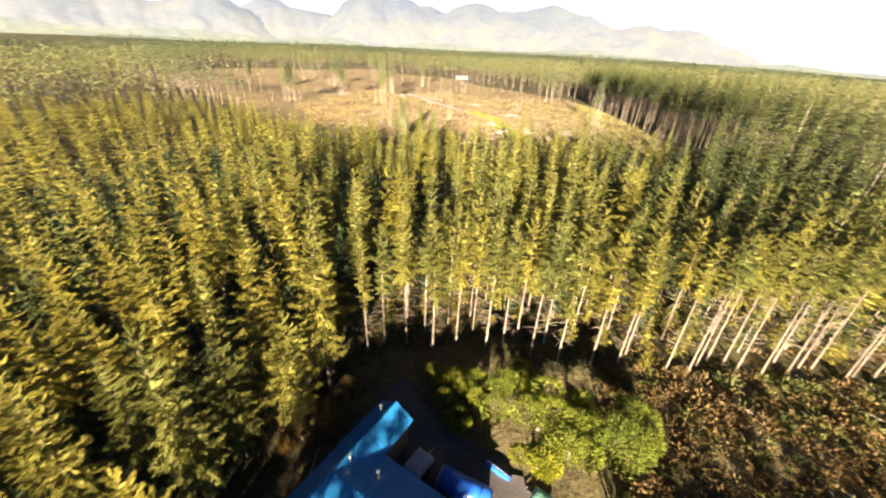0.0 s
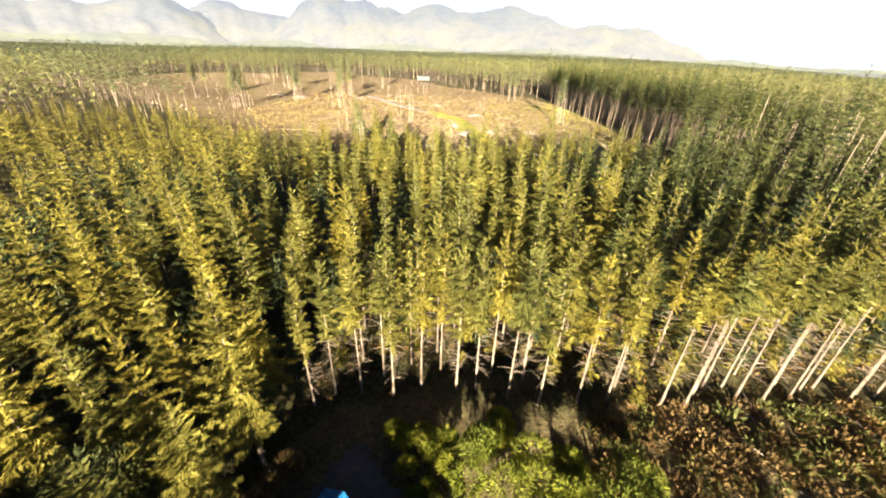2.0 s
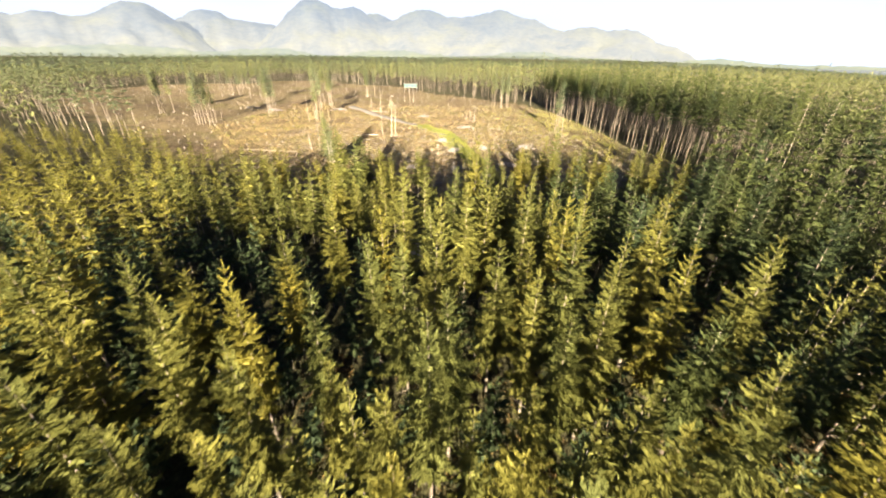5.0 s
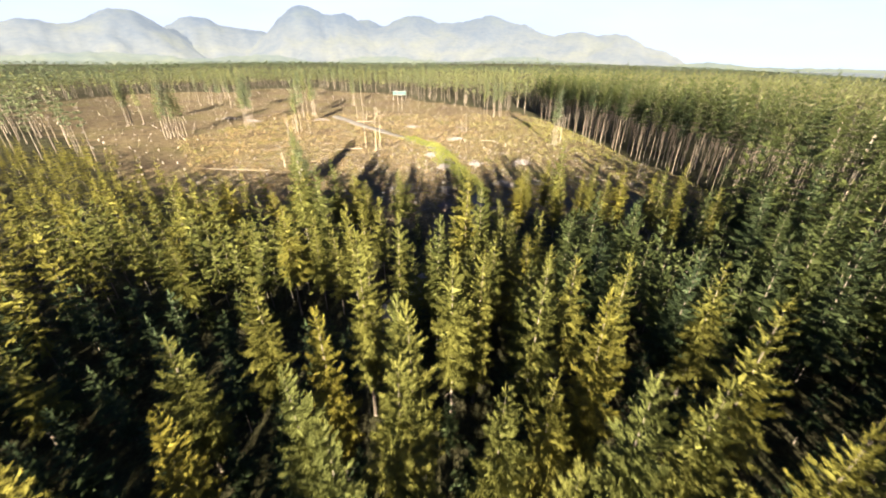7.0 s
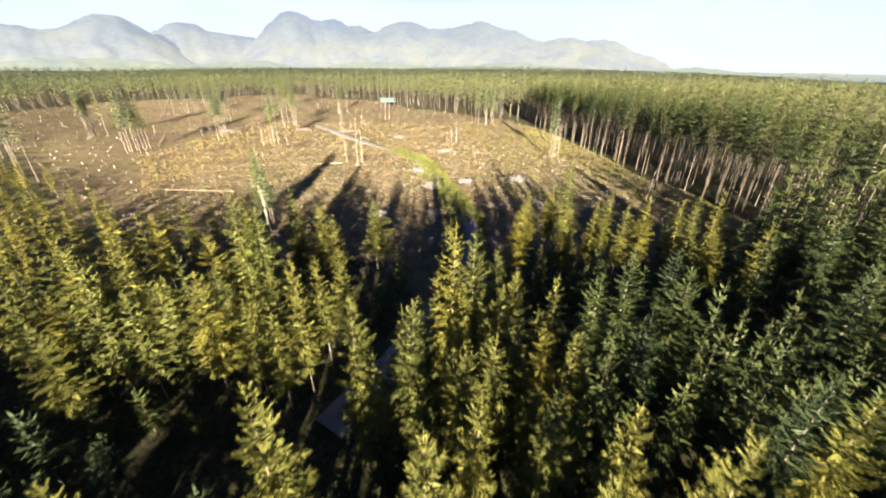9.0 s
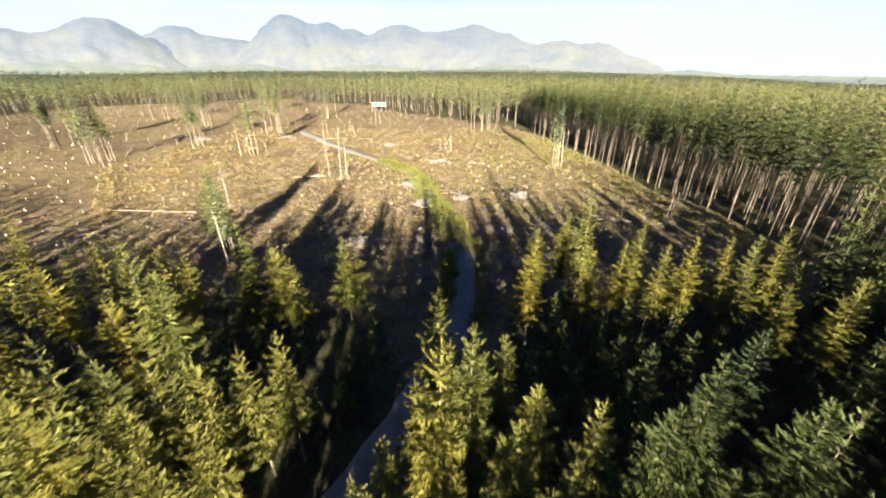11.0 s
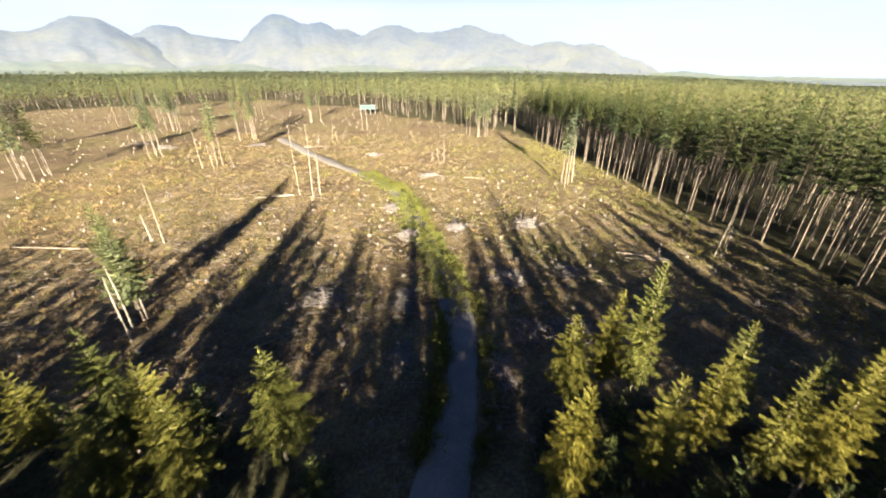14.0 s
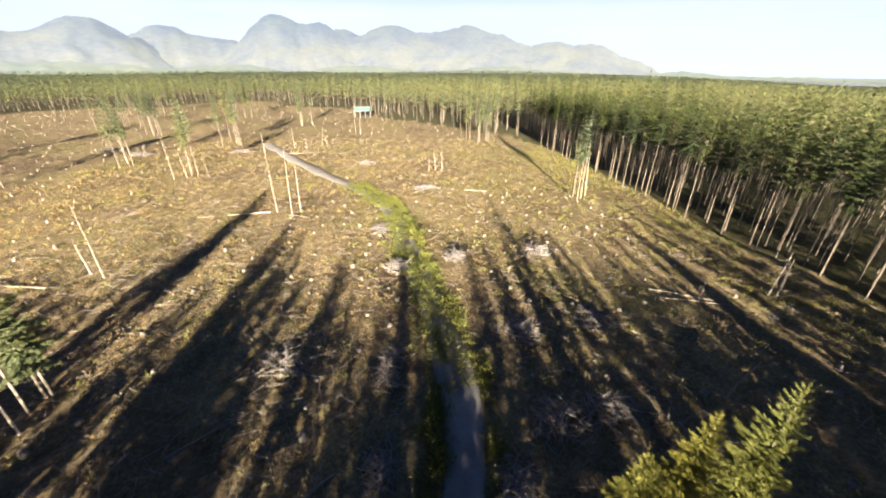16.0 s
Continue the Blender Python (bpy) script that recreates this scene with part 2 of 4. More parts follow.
ROAD = [(-13, 85), (-6.8, 96), (-2.6, 109), (-0.2, 117), (1.2, 125), (1.5, 133), (1.2, 140), (-1.2, 150), (-3.4, 158), (-8, 172), (-12, 187), (-18, 203), (-31, 220), (-42, 229), (-60, 250), (-80, 274), (-90, 288)]


def inside(poly, x, y):
    x, y = np.asarray(x, float), np.asarray(y, float)
    c = np.zeros(x.shape, bool)
    for (x1, y1), (x2, y2) in zip(poly, poly[1:] + poly[:1]):
        if y1 != y2:
            c ^= ((y1 > y) != (y2 > y)) & (x < (x2 - x1) * (y - y1) / (y2 - y1) + x1)
    return c


def off_line(line, x, y):
    """Distance from a broken line."""
    best = np.full(np.shape(x), 1e9)
    for (x1, y1), (x2, y2) in zip(line, line[1:]):
        dx, dy = x2 - x1, y2 - y1
        t = np.clip(((x - x1) * dx + (y - y1) * dy) / (dx * dx + dy * dy), 0, 1)
        best = np.minimum(best, np.hypot(x - x1 - t * dx, y - y1 - t * dy))
    return best


def build_ground():
    u = np.linspace(-1, 1, 200)
    xs = np.sign(u) * (np.abs(u) * 150 + np.abs(u) ** 6 * 4300)
    v = np.linspace(0, 1, 250)
    ys = -120 + v * 440 + v ** 8 * 4500
    X, Y = np.meshgrid(xs, ys)
    Z = land(X, Y)
    rough = np.random.default_rng(3).normal(0, 1, X.shape)
    Z += np.where((np.hypot(X, Y) < 400) & (off_line(ROAD, X, Y) > 3.5), 0.2, 0.0) * rough
    V = np.stack([X, Y, Z], -1).reshape(-1, 3)
    r, c = X.shape
    i, j = np.meshgrid(np.arange(r - 1), np.arange(c - 1), indexing='ij')
    Q = np.stack([i * c + j, i * c + j + 1, (i + 1) * c + j + 1, (i + 1) * c + j], -1).reshape(-1, 4)
    me = smooth(mesh_np("ground", V, Q, M_GROUND))
    # woods take the darker ground in full, the yard most of it
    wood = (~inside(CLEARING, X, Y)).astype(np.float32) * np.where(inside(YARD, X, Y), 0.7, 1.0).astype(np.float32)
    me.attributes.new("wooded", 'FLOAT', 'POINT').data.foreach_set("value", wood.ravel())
    tagged(new("ground", me), "brown cut-over ground with litter and low scrub", "ground", kind="structure")


build_ground()


def ribbon(name, line, half, lift, mat, label, step=1.5, seed=5):
    rng = np.random.default_rng(seed)
    pts = []
    for a, b in zip(line, line[1:]):
        k = max(2, int(math.dist(a, b) / step))
        pts += [(a[0] + (b[0] - a[0]) * t / k, a[1] + (b[1] - a[1]) * t / k) for t in range(k)]
    p = np.array(pts)
    for _ in range(6):
        p[1:-1] = (p[:-2] + 2 * p[1:-1] + p[2:]) / 4
    d = unit(np.gradient(p, axis=0))
    nrm = np.stack([d[:, 1], -d[:, 0]], 1)
    across = np.linspace(-1, 1, 9)
    w = half * (1 + 0.12 * np.sin(np.arange(len(p)) * 0.37) + rng.normal(0, 0.05, len(p)))
    XY = p[:, None] + nrm[:, None] * (across[None, :] * w[:, None])[..., None]
    Z = land(XY[..., 0], XY[..., 1]) + lift
    Z += 0.10 * (1 - across ** 2)[None] - 0.10 * np.exp(-((np.abs(across) - 0.45) / 0.13) ** 2)[None] - 0.32 * (np.abs(across) > 0.95)[None]
    V = np.concatenate([XY, Z[..., None]], -1).reshape(-1, 3)
    r, c = len(p), len(across)
    i, j = np.meshgrid(np.arange(r - 1), np.arange(c - 1), indexing='ij')
    Q = np.stack([i * c + j, i * c + j + 1, (i + 1) * c + j + 1, (i + 1) * c + j], -1).reshape(-1, 4)
    return tagged(new(name, smooth(mesh_np(name, V, Q, mat))), label, "road", kind="structure")


ribbon("road", ROAD, 2.3, 0.22, M_ROAD, "narrow grey gravel logging road with wheel ruts")


# ---------------- mountains and sky edge ----------------
def mountain_material(name, low, high, z0, z1):
    m, n, l, b = material(name, 1.0, 0.0, 0.0)
    tc = n.new("ShaderNodeTexCoord")
    sep = n.new("ShaderNodeSeparateXYZ")
    l.new(tc.outputs["Object"], sep.inputs["Vector"])
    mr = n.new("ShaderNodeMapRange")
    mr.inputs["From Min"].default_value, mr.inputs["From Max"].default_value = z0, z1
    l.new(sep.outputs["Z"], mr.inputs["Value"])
    # haze is painted into the colour by height, from low to high
    haze_tone = mix(n, l, mr.outputs["Result"], low, high)
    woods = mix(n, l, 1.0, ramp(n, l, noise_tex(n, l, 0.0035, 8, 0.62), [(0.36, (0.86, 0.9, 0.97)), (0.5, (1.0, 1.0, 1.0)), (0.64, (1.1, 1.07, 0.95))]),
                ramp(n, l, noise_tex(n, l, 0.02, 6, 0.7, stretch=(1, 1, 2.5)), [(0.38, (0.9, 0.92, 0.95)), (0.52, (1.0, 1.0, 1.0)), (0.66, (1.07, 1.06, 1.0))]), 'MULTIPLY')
    col = mix(n, l, 1.0, haze_tone, woods, 'MULTIPLY')
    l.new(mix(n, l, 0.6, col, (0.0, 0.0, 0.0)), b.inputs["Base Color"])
    # the slopes also glow faintly, as a stand-in for lit haze
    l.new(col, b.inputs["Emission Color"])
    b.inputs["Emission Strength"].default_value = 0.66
    return m


def build_mountains():
    """Peaks: bearing, rise and half-width in degrees, distance in metres."""
    ranges = [
        ("mountain_range", 4050, [(-56, 3.6, 6), (-48.5, 3.3, 6), (-41.5, 5.0, 4.6), (-22.9, 6.0, 4.6), (-18, 5.3, 4), (-9.5, 4.9, 6), (-3.5, 4.6, 4.5), (1.2, 5.2, 4.5), (5.5, 4.1, 4), (12.5, 3.3, 4), (17.3, 3.0, 3.6), (21, 1.4, 3.5)], 7),
        ("mountain_range", 4500, [(-34.5, 4.3, 5), (-29, 3.5, 4.5), (-15, 5.0, 4), (-8, 5.35, 4.5), (0, 4.6, 6), (-50, 3, 8)], 11),
        ("foothills", 3000, [(-60, 0.6, 9), (-44, 0.5, 9), (-30, 0.3, 8), (-12, 0.2, 9), (6, 0.2, 8), (27, -0.5, 9), (38, -0.9, 9), (50, -1.25, 10)], 5),
    ]
    for name, dist, peaks, seed in ranges:
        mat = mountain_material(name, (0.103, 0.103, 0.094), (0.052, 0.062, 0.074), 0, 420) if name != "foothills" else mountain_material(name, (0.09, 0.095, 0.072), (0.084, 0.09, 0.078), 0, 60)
        az = np.linspace(-75, 60, 340)
        dep = np.linspace(0, 1, 26)
        top = np.full(az.shape, -1.6)
        for a, h, w in peaks:
            top = np.maximum(top, -1.6 + (h + 1.6) * (1 - np.abs((az - a) / w) ** 1.35 * 0.42).clip(0, 1) ** 1.0)
        top = np.convolve(np.pad(top, 4, mode='edge'), np.ones(9) / 9, 'valid')
        V = np.zeros((len(dep), len(az), 3))
        for i, t in enumerate(dep):
            r = dist - 900 * (1 - t) if name != "foothills" else dist - 350 * (1 - t)
            rise = t ** 1.25
            for j, a in enumerate(az):
                nz = noise.fractal(Vector((a * 0.16, t * 2.2, seed)), 1.0, 2.0, 5)
                rid = 0.6 * abs(noise.noise(Vector((a * 0.4 + 0.5 * nz, t * 1.3, seed + 9)))) + 0.45 * abs(noise.noise(Vector((a * 1.1 + 0.6 * nz, t * 2.2, seed + 21))))
                h = math.tan(radians(top[j] + 0.3 * nz * (0.4 + t) + 0.16 * noise.noise(Vector((a * 1.6, 0.3, seed))))) * dist
                low = -22
                V[i, j] = (r * math.sin(radians(a)), 60 + r * math.cos(radians(a)), 33 + (low - 33) + (h - (low - 33)) * (rise * (1 - 0.6 * (1 - t) * rid * 2.0)))
        r, c = len(dep), len(az)
        i, j = np.meshgrid(np.arange(r - 1), np.arange(c - 1), indexing='ij')
        Q = np.stack([i * c + j, i * c + j + 1, (i + 1) * c + j + 1, (i + 1) * c + j], -1).reshape(-1, 4)
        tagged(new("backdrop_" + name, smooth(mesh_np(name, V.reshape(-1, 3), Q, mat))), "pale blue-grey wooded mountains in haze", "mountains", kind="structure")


build_mountains()


# ---------------- conifers ----------------
def crown(rng, H, low, R, boughs, dense, twig, thin=0.0, lean=(0, 0), waist=0.12, blunt=0.76):
    """Boughs of a conifer in whorls from height low to H with widest reach R: each a flat plume of short twigs about an arched rib."""
    whorls = max(3, round(boughs / 6))
    level = (np.arange(boughs) // 6 + rng.normal(0, 0.16, boughs)) / whorls
    keep = rng.uniform(0, 1, boughs) > thin
    t = np.clip(level, 0, 0.985)[keep]
    n = len(t)
    h = low + (H - low) * t
    az = (np.arange(boughs) * 1.0472 + (np.arange(boughs) // 6) * 0.62 + rng.normal(0, 0.22, boughs))[keep]
    L = R * (1 - t) ** blunt * rng.uniform(0.6, 1.16, n) * (0.4 + 0.6 * np.minimum(1, t / waist)) + 0.12
    L = L * (1 + 0.2 * np.cos(az - rng.uniform(0, 6.28)))
    rad = np.stack([np.cos(az), np.sin(az), np.zeros(n)], 1)
    tan = np.stack([-np.sin(az), np.cos(az), np.zeros(n)], 1)
    up = 0.2 + 0.55 * t ** 2 + rng.normal(0, 0.1, n)
    sag = 0.7 - 0.55 * t + rng.normal(0, 0.12, n)
    off = np.stack([lean[0] * (h / H) ** 2, lean[1] * (h / H) ** 2, h], 1)
    # twigs, more of them on longer boughs
    k = np.ceil(dense * L ** 1.7 * rng.uniform(0.8, 1.2, n) + max(1.0, dense * 0.4)).astype(int)
    b = np.repeat(np.arange(n), k)
    m = len(b)
    q = rng.uniform(0.1, 1.0, m) ** 0.8
    v = rng.uniform(-1, 1, m)
    w = L[b] * 0.34 * (1.02 - q) ** 0.8 * np.minimum(1, 3.2 * q) + 0.02
    z = L[b] * (up[b] * q - sag[b] * q ** 2 + 0.3 * q ** 3) - 0.3 * np.abs(v) * w + rng.normal(0, 0.02, m) * L[b]
    P = off[b] + rad[b] * (L[b] * q * 0.94)[:, None] + tan[b] * (v * w)[:, None]
    P[:, 2] += z
    a = v * 1.05 + rng.normal(0, 0.28, m)
    D = rad[b] * np.cos(a)[:, None] + tan[b] * np.sin(a)[:, None]
    D[:, 2] += up[b] - 2 * sag[b] * q + 0.9 * q ** 2 + rng.normal(0.02, 0.3, m) - np.where(rng.uniform(0, 1, m) < 0.16, 0.7, 0.0) * (1 - t[b])
    D = unit(D)
    S = unit(np.cross(D, np.array([0, 0, 1.0])) + rng.normal(0, 0.24, D.shape))
    ln = twig * rng.uniform(0.65, 1.35, m) * (0.32 + 0.68 * np.minimum(1.0, L[b] / R * 1.8))
    out = [spikes(P - D * (ln * 0.35)[:, None], D, S, ln, ln * (0.27 if dense > 13 else 0.4 if dense > 2 else 0.56))]
    # the rib's foliage, which closes the plume down its middle
    root = off + rad * (L * 0.04)[:, None]
    D = unit(rad + np.stack([np.zeros(n), np.zeros(n), up - 0.55 * sag], 1))
    S = unit(np.cross(D, np.array([0, 0, 1.0])) + rng.normal(0, 0.3, D.shape))
    out.append(spikes(root, D, S, L * 0.9, L * 0.1))
    # close inner foliage round the stem
    a = np.repeat(az, 2) + rng.normal(0, 0.5, 2 * n)
    D = unit(np.stack([np.cos(a), np.sin(a), rng.normal(-0.15, 0.25, 2 * n) + 0.5 * np.repeat(t, 2) ** 2], 1))
    S = unit(np.cross(D, np.array([0, 0, 1.0])) + rng.normal(0, 0.6, D.shape))
    L2 = np.repeat(L, 2) * rng.uniform(0.45, 0.62, 2 * n)
    if dense > 2:
        out.append(spikes(np.repeat(off, 2, 0), D, S, L2, L2 * 0.62))
    c = 3 if dense > 3 else 2
    a = np.arange(c) * 6.283 / c
    D = unit(np.stack([0.12 * np.cos(a), 0.12 * np.sin(a), np.ones(c)], 1))
    out.append(spikes(np.repeat([[lean[0], lean[1], H - 1.0]], c, 0), D, np.stack([-np.sin(a), np.cos(a), np.zeros(c)], 1), np.linspace(0.8, 1.3, c), np.full(c, 0.06 if dense > 3 else 0.3)))
    return join(out)


def trunk(rng, H, low, r, sides=7, stubs=0, lean=(0, 0), seg=5):
    z = np.linspace(-0.6, H - 0.5, seg)
    f = (np.clip(z, 0, None) / H)
    path = np.stack([lean[0] * f ** 2, lean[1] * f ** 2, z], 1)
    parts = [tube(path, r * (1.02 - f) ** 1.3 * np.where(z < 0, 1.3, 1.0), sides, False)]
    for _ in range(stubs):
        h = rng.uniform(0.25, 0.95) * low + 0.8
        a, g = rng.uniform(0, 6.28), rng.uniform(0.5, 1.8)
        p0 = np.array([lean[0] * (h / H) ** 2, lean[1] * (h / H) ** 2, h])
        p1 = p0 + g * np.array([math.cos(a), math.sin(a), rng.uniform(-0.35, 0.3)])
        parts.append(tube([p0, (p0 + p1) / 2 + [0, 0, 0.06], p1], [0.035, 0.025, 0.012], 3, False))
    return join(parts)


def conifer_kind(seed, H, low, R, boughs, dense, twig, mat, label, thin=0.0, stubs=10, r=None, waist=0.12):
    """The meshes of one kind of tree, one part each for trunk and crown."""
    rng = np.random.default_rng(seed)
    lean = rng.normal(0, 0.25, 2)
    t = smooth(mesh_np("trunk", *trunk(rng, H, low, r or 0.0068 * H + 0.02, 7, stubs, lean), M_BARK))
    c = mesh_np("crown", *crown(rng, H, low, R, boughs, dense, twig, thin, lean, waist), mat)
    return t, c, H, label


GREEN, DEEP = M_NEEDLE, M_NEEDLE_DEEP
L_EDGE = "tall conifer with long bare pale trunk and sunlit crown"
L_FULL = "yellow-green conifer with drooping layered boughs"
L_DEEP = "deep green conifer with narrow pointed crown"
NEAR = [conifer_kind(20 + i, 19, 3.2 + (i % 3) * 1.2, 2.6 + 0.2 * (i % 4), 114, 36.0, 0.35, GREEN, L_FULL if i else L_DEEP, 0.05) for i in range(6)]
WIDE = [conifer_kind(30 + i, 17, 2.4 + i * 0.8, 3.2 + 0.3 * i, 96, 32.0, 0.36, GREEN, "broad conifer with layered spreading boughs", 0.06, 12) for i in range(3)]
EDGE = [conifer_kind(40 + i, 20, 8.2 + (i % 3) * 1.3, 2.3 + 0.2 * (i % 3), 90, 36.0, 0.34, GREEN, L_EDGE, 0.24, 30, 0.13, 0.5) for i in range(5)]
BARE = [conifer_kind(50 + i, 20, 11.8 + (i % 3) * 1.0, 2.3 + 0.2 * (i % 3), 66, 32.0, 0.35, GREEN, "tall conifer bare and pale for most of its height", 0.2, 50, 0.125, 0.45) for i in range(4)]
# trees inside the stand, their shade put into the needle colour
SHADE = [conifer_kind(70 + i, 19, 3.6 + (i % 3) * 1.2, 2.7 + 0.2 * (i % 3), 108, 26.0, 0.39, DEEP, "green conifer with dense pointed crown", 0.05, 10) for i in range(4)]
MID = [conifer_kind(60 + i, 18, 4.0 + (i % 3), 2.7 + 0.2 * (i % 3), 102, 26.0, 0.4, GREEN, L_FULL if i else L_DEEP, 0.06, 8) for i in range(5)]
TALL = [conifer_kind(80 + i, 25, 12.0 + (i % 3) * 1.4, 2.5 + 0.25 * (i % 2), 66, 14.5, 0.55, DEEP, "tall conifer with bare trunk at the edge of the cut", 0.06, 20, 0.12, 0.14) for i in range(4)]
FIRST = {}
rng_t = np.random.default_rng(77)
TAKEN = []


def plant(kinds, x, y, height, group, which=None):
    t, c, H, label = kinds[which if which is not None else int(rng_t.integers(len(kinds)))]
    key = (t.name, group)
    z = float(land(x, y))
    s = (height - z) / H
    turn = float(rng_t.uniform(0, 360))
    wide = float(rng_t.uniform(0.92, 1.12)) * (0.75 + 0.25 * s) / s if s < 1 else 1.0
    if key not in FIRST:
        root = thing("conifer_tree", (0, 0, 0), label, "conifer tree", group)
        part("trunk", t, root)
        part("crown", c, root)
        FIRST[key] = root
        ob = root
        ob.matrix_basis = pose(x, y, z, 0, 0, turn)
    else:
        ob = copy_thing(FIRST[key], pose(x, y, z, 0, 0, turn))
    ob.scale = (s * wide, s * wide, s)
    TAKEN.append((x, y))


# trees whose places are known: x, y, height of the tip
FRONT_TREES = [(-15.9, 33.1, 14.8), (-14.3, 35, 15.4), (-11.5, 35.6, 15.8), (-7.9, 35.7, 16.4), (-5.1, 37.4, 17), (-1.1, 37.2, 17.4), (1, 37.6, 16.8), (4.6, 36.8, 17.8), (8, 36.9, 17.4), (12.1, 37.4, 17.2), (15.2, 37.7, 17.6), (16.4, 39.4, 16.4),
               (-9.6, 38, 16.2), (-3.2, 39.6, 17), (2.8, 40.4, 17.6), (6.4, 40, 16.6), (10.2, 42.3, 17.8), (14.8, 43.5, 18), (-20.3, 41, 15.5), (-4, 42.4, 18.3), (-12.8, 40.2, 16.4)]
INNER_TREES = [(-12.9, 52.6, 17.2), (-9.8, 59.7, 17.9), (-1.3, 51.3, 18.3), (10.6, 54.2, 18.4), (17.3, 56.8, 20.2), (-24.5, 50.6, 16.3), (-28.7, 47.4, 16.3), (-29.9, 32.4, 15.7), (-20.7, 32.5, 12.5), (-21.7, 17.3, 13.3), (-28.5, 14, 12),
               (-16.8, 68.4, 18.1), (-9.8, 64.4, 19), (-8.9, 70.9, 21.2), (-3.6, 81.8, 18.3), (0.7, 78.9, 17.3), (5.3, 68.2, 21.1), (9.3, 73.7, 18.4), (12.4, 71, 20.6), (-3.2, 62.7, 21), (-3.7, 59.3, 19.6), (23.1, 76, 17.2), (-8.1, 81.9, 18.4),
               (-1.1, 70.4, 19.8), (5.8, 75.9, 17), (9.1, 65, 20.5), (8.3, 57.3, 22), (17.2, 63, 22), (12.9, 59.4, 20), (5.1, 60.5, 17.6), (5.5, 55.9, 17.8), (2.1, 58.7, 18.4), (-5.7, 54.9, 19.6), (-20.9, 63.7, 15.8), (-38.1, 64.9, 12.2), (21.8, 55.8, 21.6), (-27.4, 43, 16.8), (-22.7, 48, 15.4)]
CUT_EDGE_TREES = [(-1.3, 99.2, 17.6), (4.2, 97, 15), (4.1, 89.3, 15.3), (1.1, 73.4, 19), (16.1, 98.9, 13.5), (24.4, 98.8, 15.2), (6.6, 82.8, 15.7), (-20.7, 114, 12), (-15, 117.6, 13.3), (-33.6, 102.8, 13.5), (-35, 95.5, 11), (21, 76.8, 18.1), (41.9, 109, 14.1),
                  (21.6, 118.7, 13.1), (9.2, 113.7, 14.6), (-37.7, 84.2, 13), (18.7, 124.8, 18.2), (24.6, 120.6, 14.6), (-24, 116, 13.1), (-28.6, 117.5, 15.2), (28, 115.1, 15.6), (35.8, 115.8, 15.8), (16.2, 126.3, 14.2), (12, 124.1, 12.4), (17, 116.4, 13.1), (25.5, 116.4, 14.2), (-26.2, 113, 11.5),
                  (-0.7, 88.2, 22.2), (6, 92.5, 15), (12.6, 89.5, 16.8), (-28.2, 95.8, 12.6), (-33.5, 92.3, 12.4), (34.3, 99.2, 17.4), (36.5, 120.7, 13.4), (44.8, 103.6, 18.6), (-25, 92.6, 11.6), (-37.4, 117.6, 10.4), (40, 117.7, 16.2), (35.2, 109.5, 13), (43.7, 96.6, 15)]
BARE_TREES = [(20.4, 37.3, 18), (22.9, 37.5, 18.6), (24.6, 39.4, 17.6), (28, 40.6, 18), (29.1, 39.7, 18.4), (31.5, 39.4, 17.4), (26.4, 41, 17.4), (33.6, 41.4, 18.2), (36.3, 41.3, 18.4), (34.6, 40.2, 17.4), (38.4, 42.2, 18.2), (40.8, 40.7, 18.6), (42.6, 42, 17.8), (45, 42.4, 18.2), (47.4, 44, 18), (50, 44.4, 18.4), (53.5, 46, 18)]
for i, (x, y, h) in enumerate(BARE_TREES):
    plant(BARE, x, y, h, "front row of the stand", i % 4)
for i, (x, y, h) in enumerate(FRONT_TREES):
    plant(EDGE, x, y, h, "front row of the stand", i % 5)
for i, (x, y, h) in enumerate(INNER_TREES):
    plant(*((WIDE, x, y, h, "stand of conifers", i % 3) if x < -18 and y < 50 else (NEAR, x, y, h, "stand of conifers", i % 6)))
for i, (x, y, h) in enumerate(CUT_EDGE_TREES):
    plant(*((WIDE, x, y, h, "trees along the cut", i % 3) if x < -12 else (SHADE, x, y, h, "trees along the cut", i % 4) if x > 9 and y < 104 else (NEAR, x, y, h, "trees along the cut", (i + 3) % 6)))


def scatter(count, x0, x1, y0, y1, gap, ok, seed, taken):
    """Random places in a box that pass ok and keep their distance."""
    rng = np.random.default_rng(seed)
    P = np.stack([rng.uniform(x0, x1, count), rng.uniform(y0, y1, count)], 1)
    P = P[ok(P[:, 0], P[:, 1])]
    cells, out = {}, []
    for x, y in taken:
        cells.setdefault((int(x // gap), int(y // gap)), []).append((x, y))
    for x, y in P:
        cx, cy = int(x // gap), int(y // gap)
        near = [q for a in (-1, 0, 1) for b in (-1, 0, 1) for q in cells.get((cx + a, cy + b), ())]
        if all((x - a) ** 2 + (y - b) ** 2 > gap * gap for a, b in near):
            cells.setdefault((cx, cy), []).append((x, y))
            out.append((x, y))
    return np.array(out).reshape(-1, 2)


def wooded(x, y):
    return ~inside(CLEARING, x, y) & ~inside(YARD, x, y) & (off_line(ROAD, x, y) > np.where(np.asarray(y) < 76, 4.2, np.where(np.asarray(y) < 98, 4.8, 4.4)))


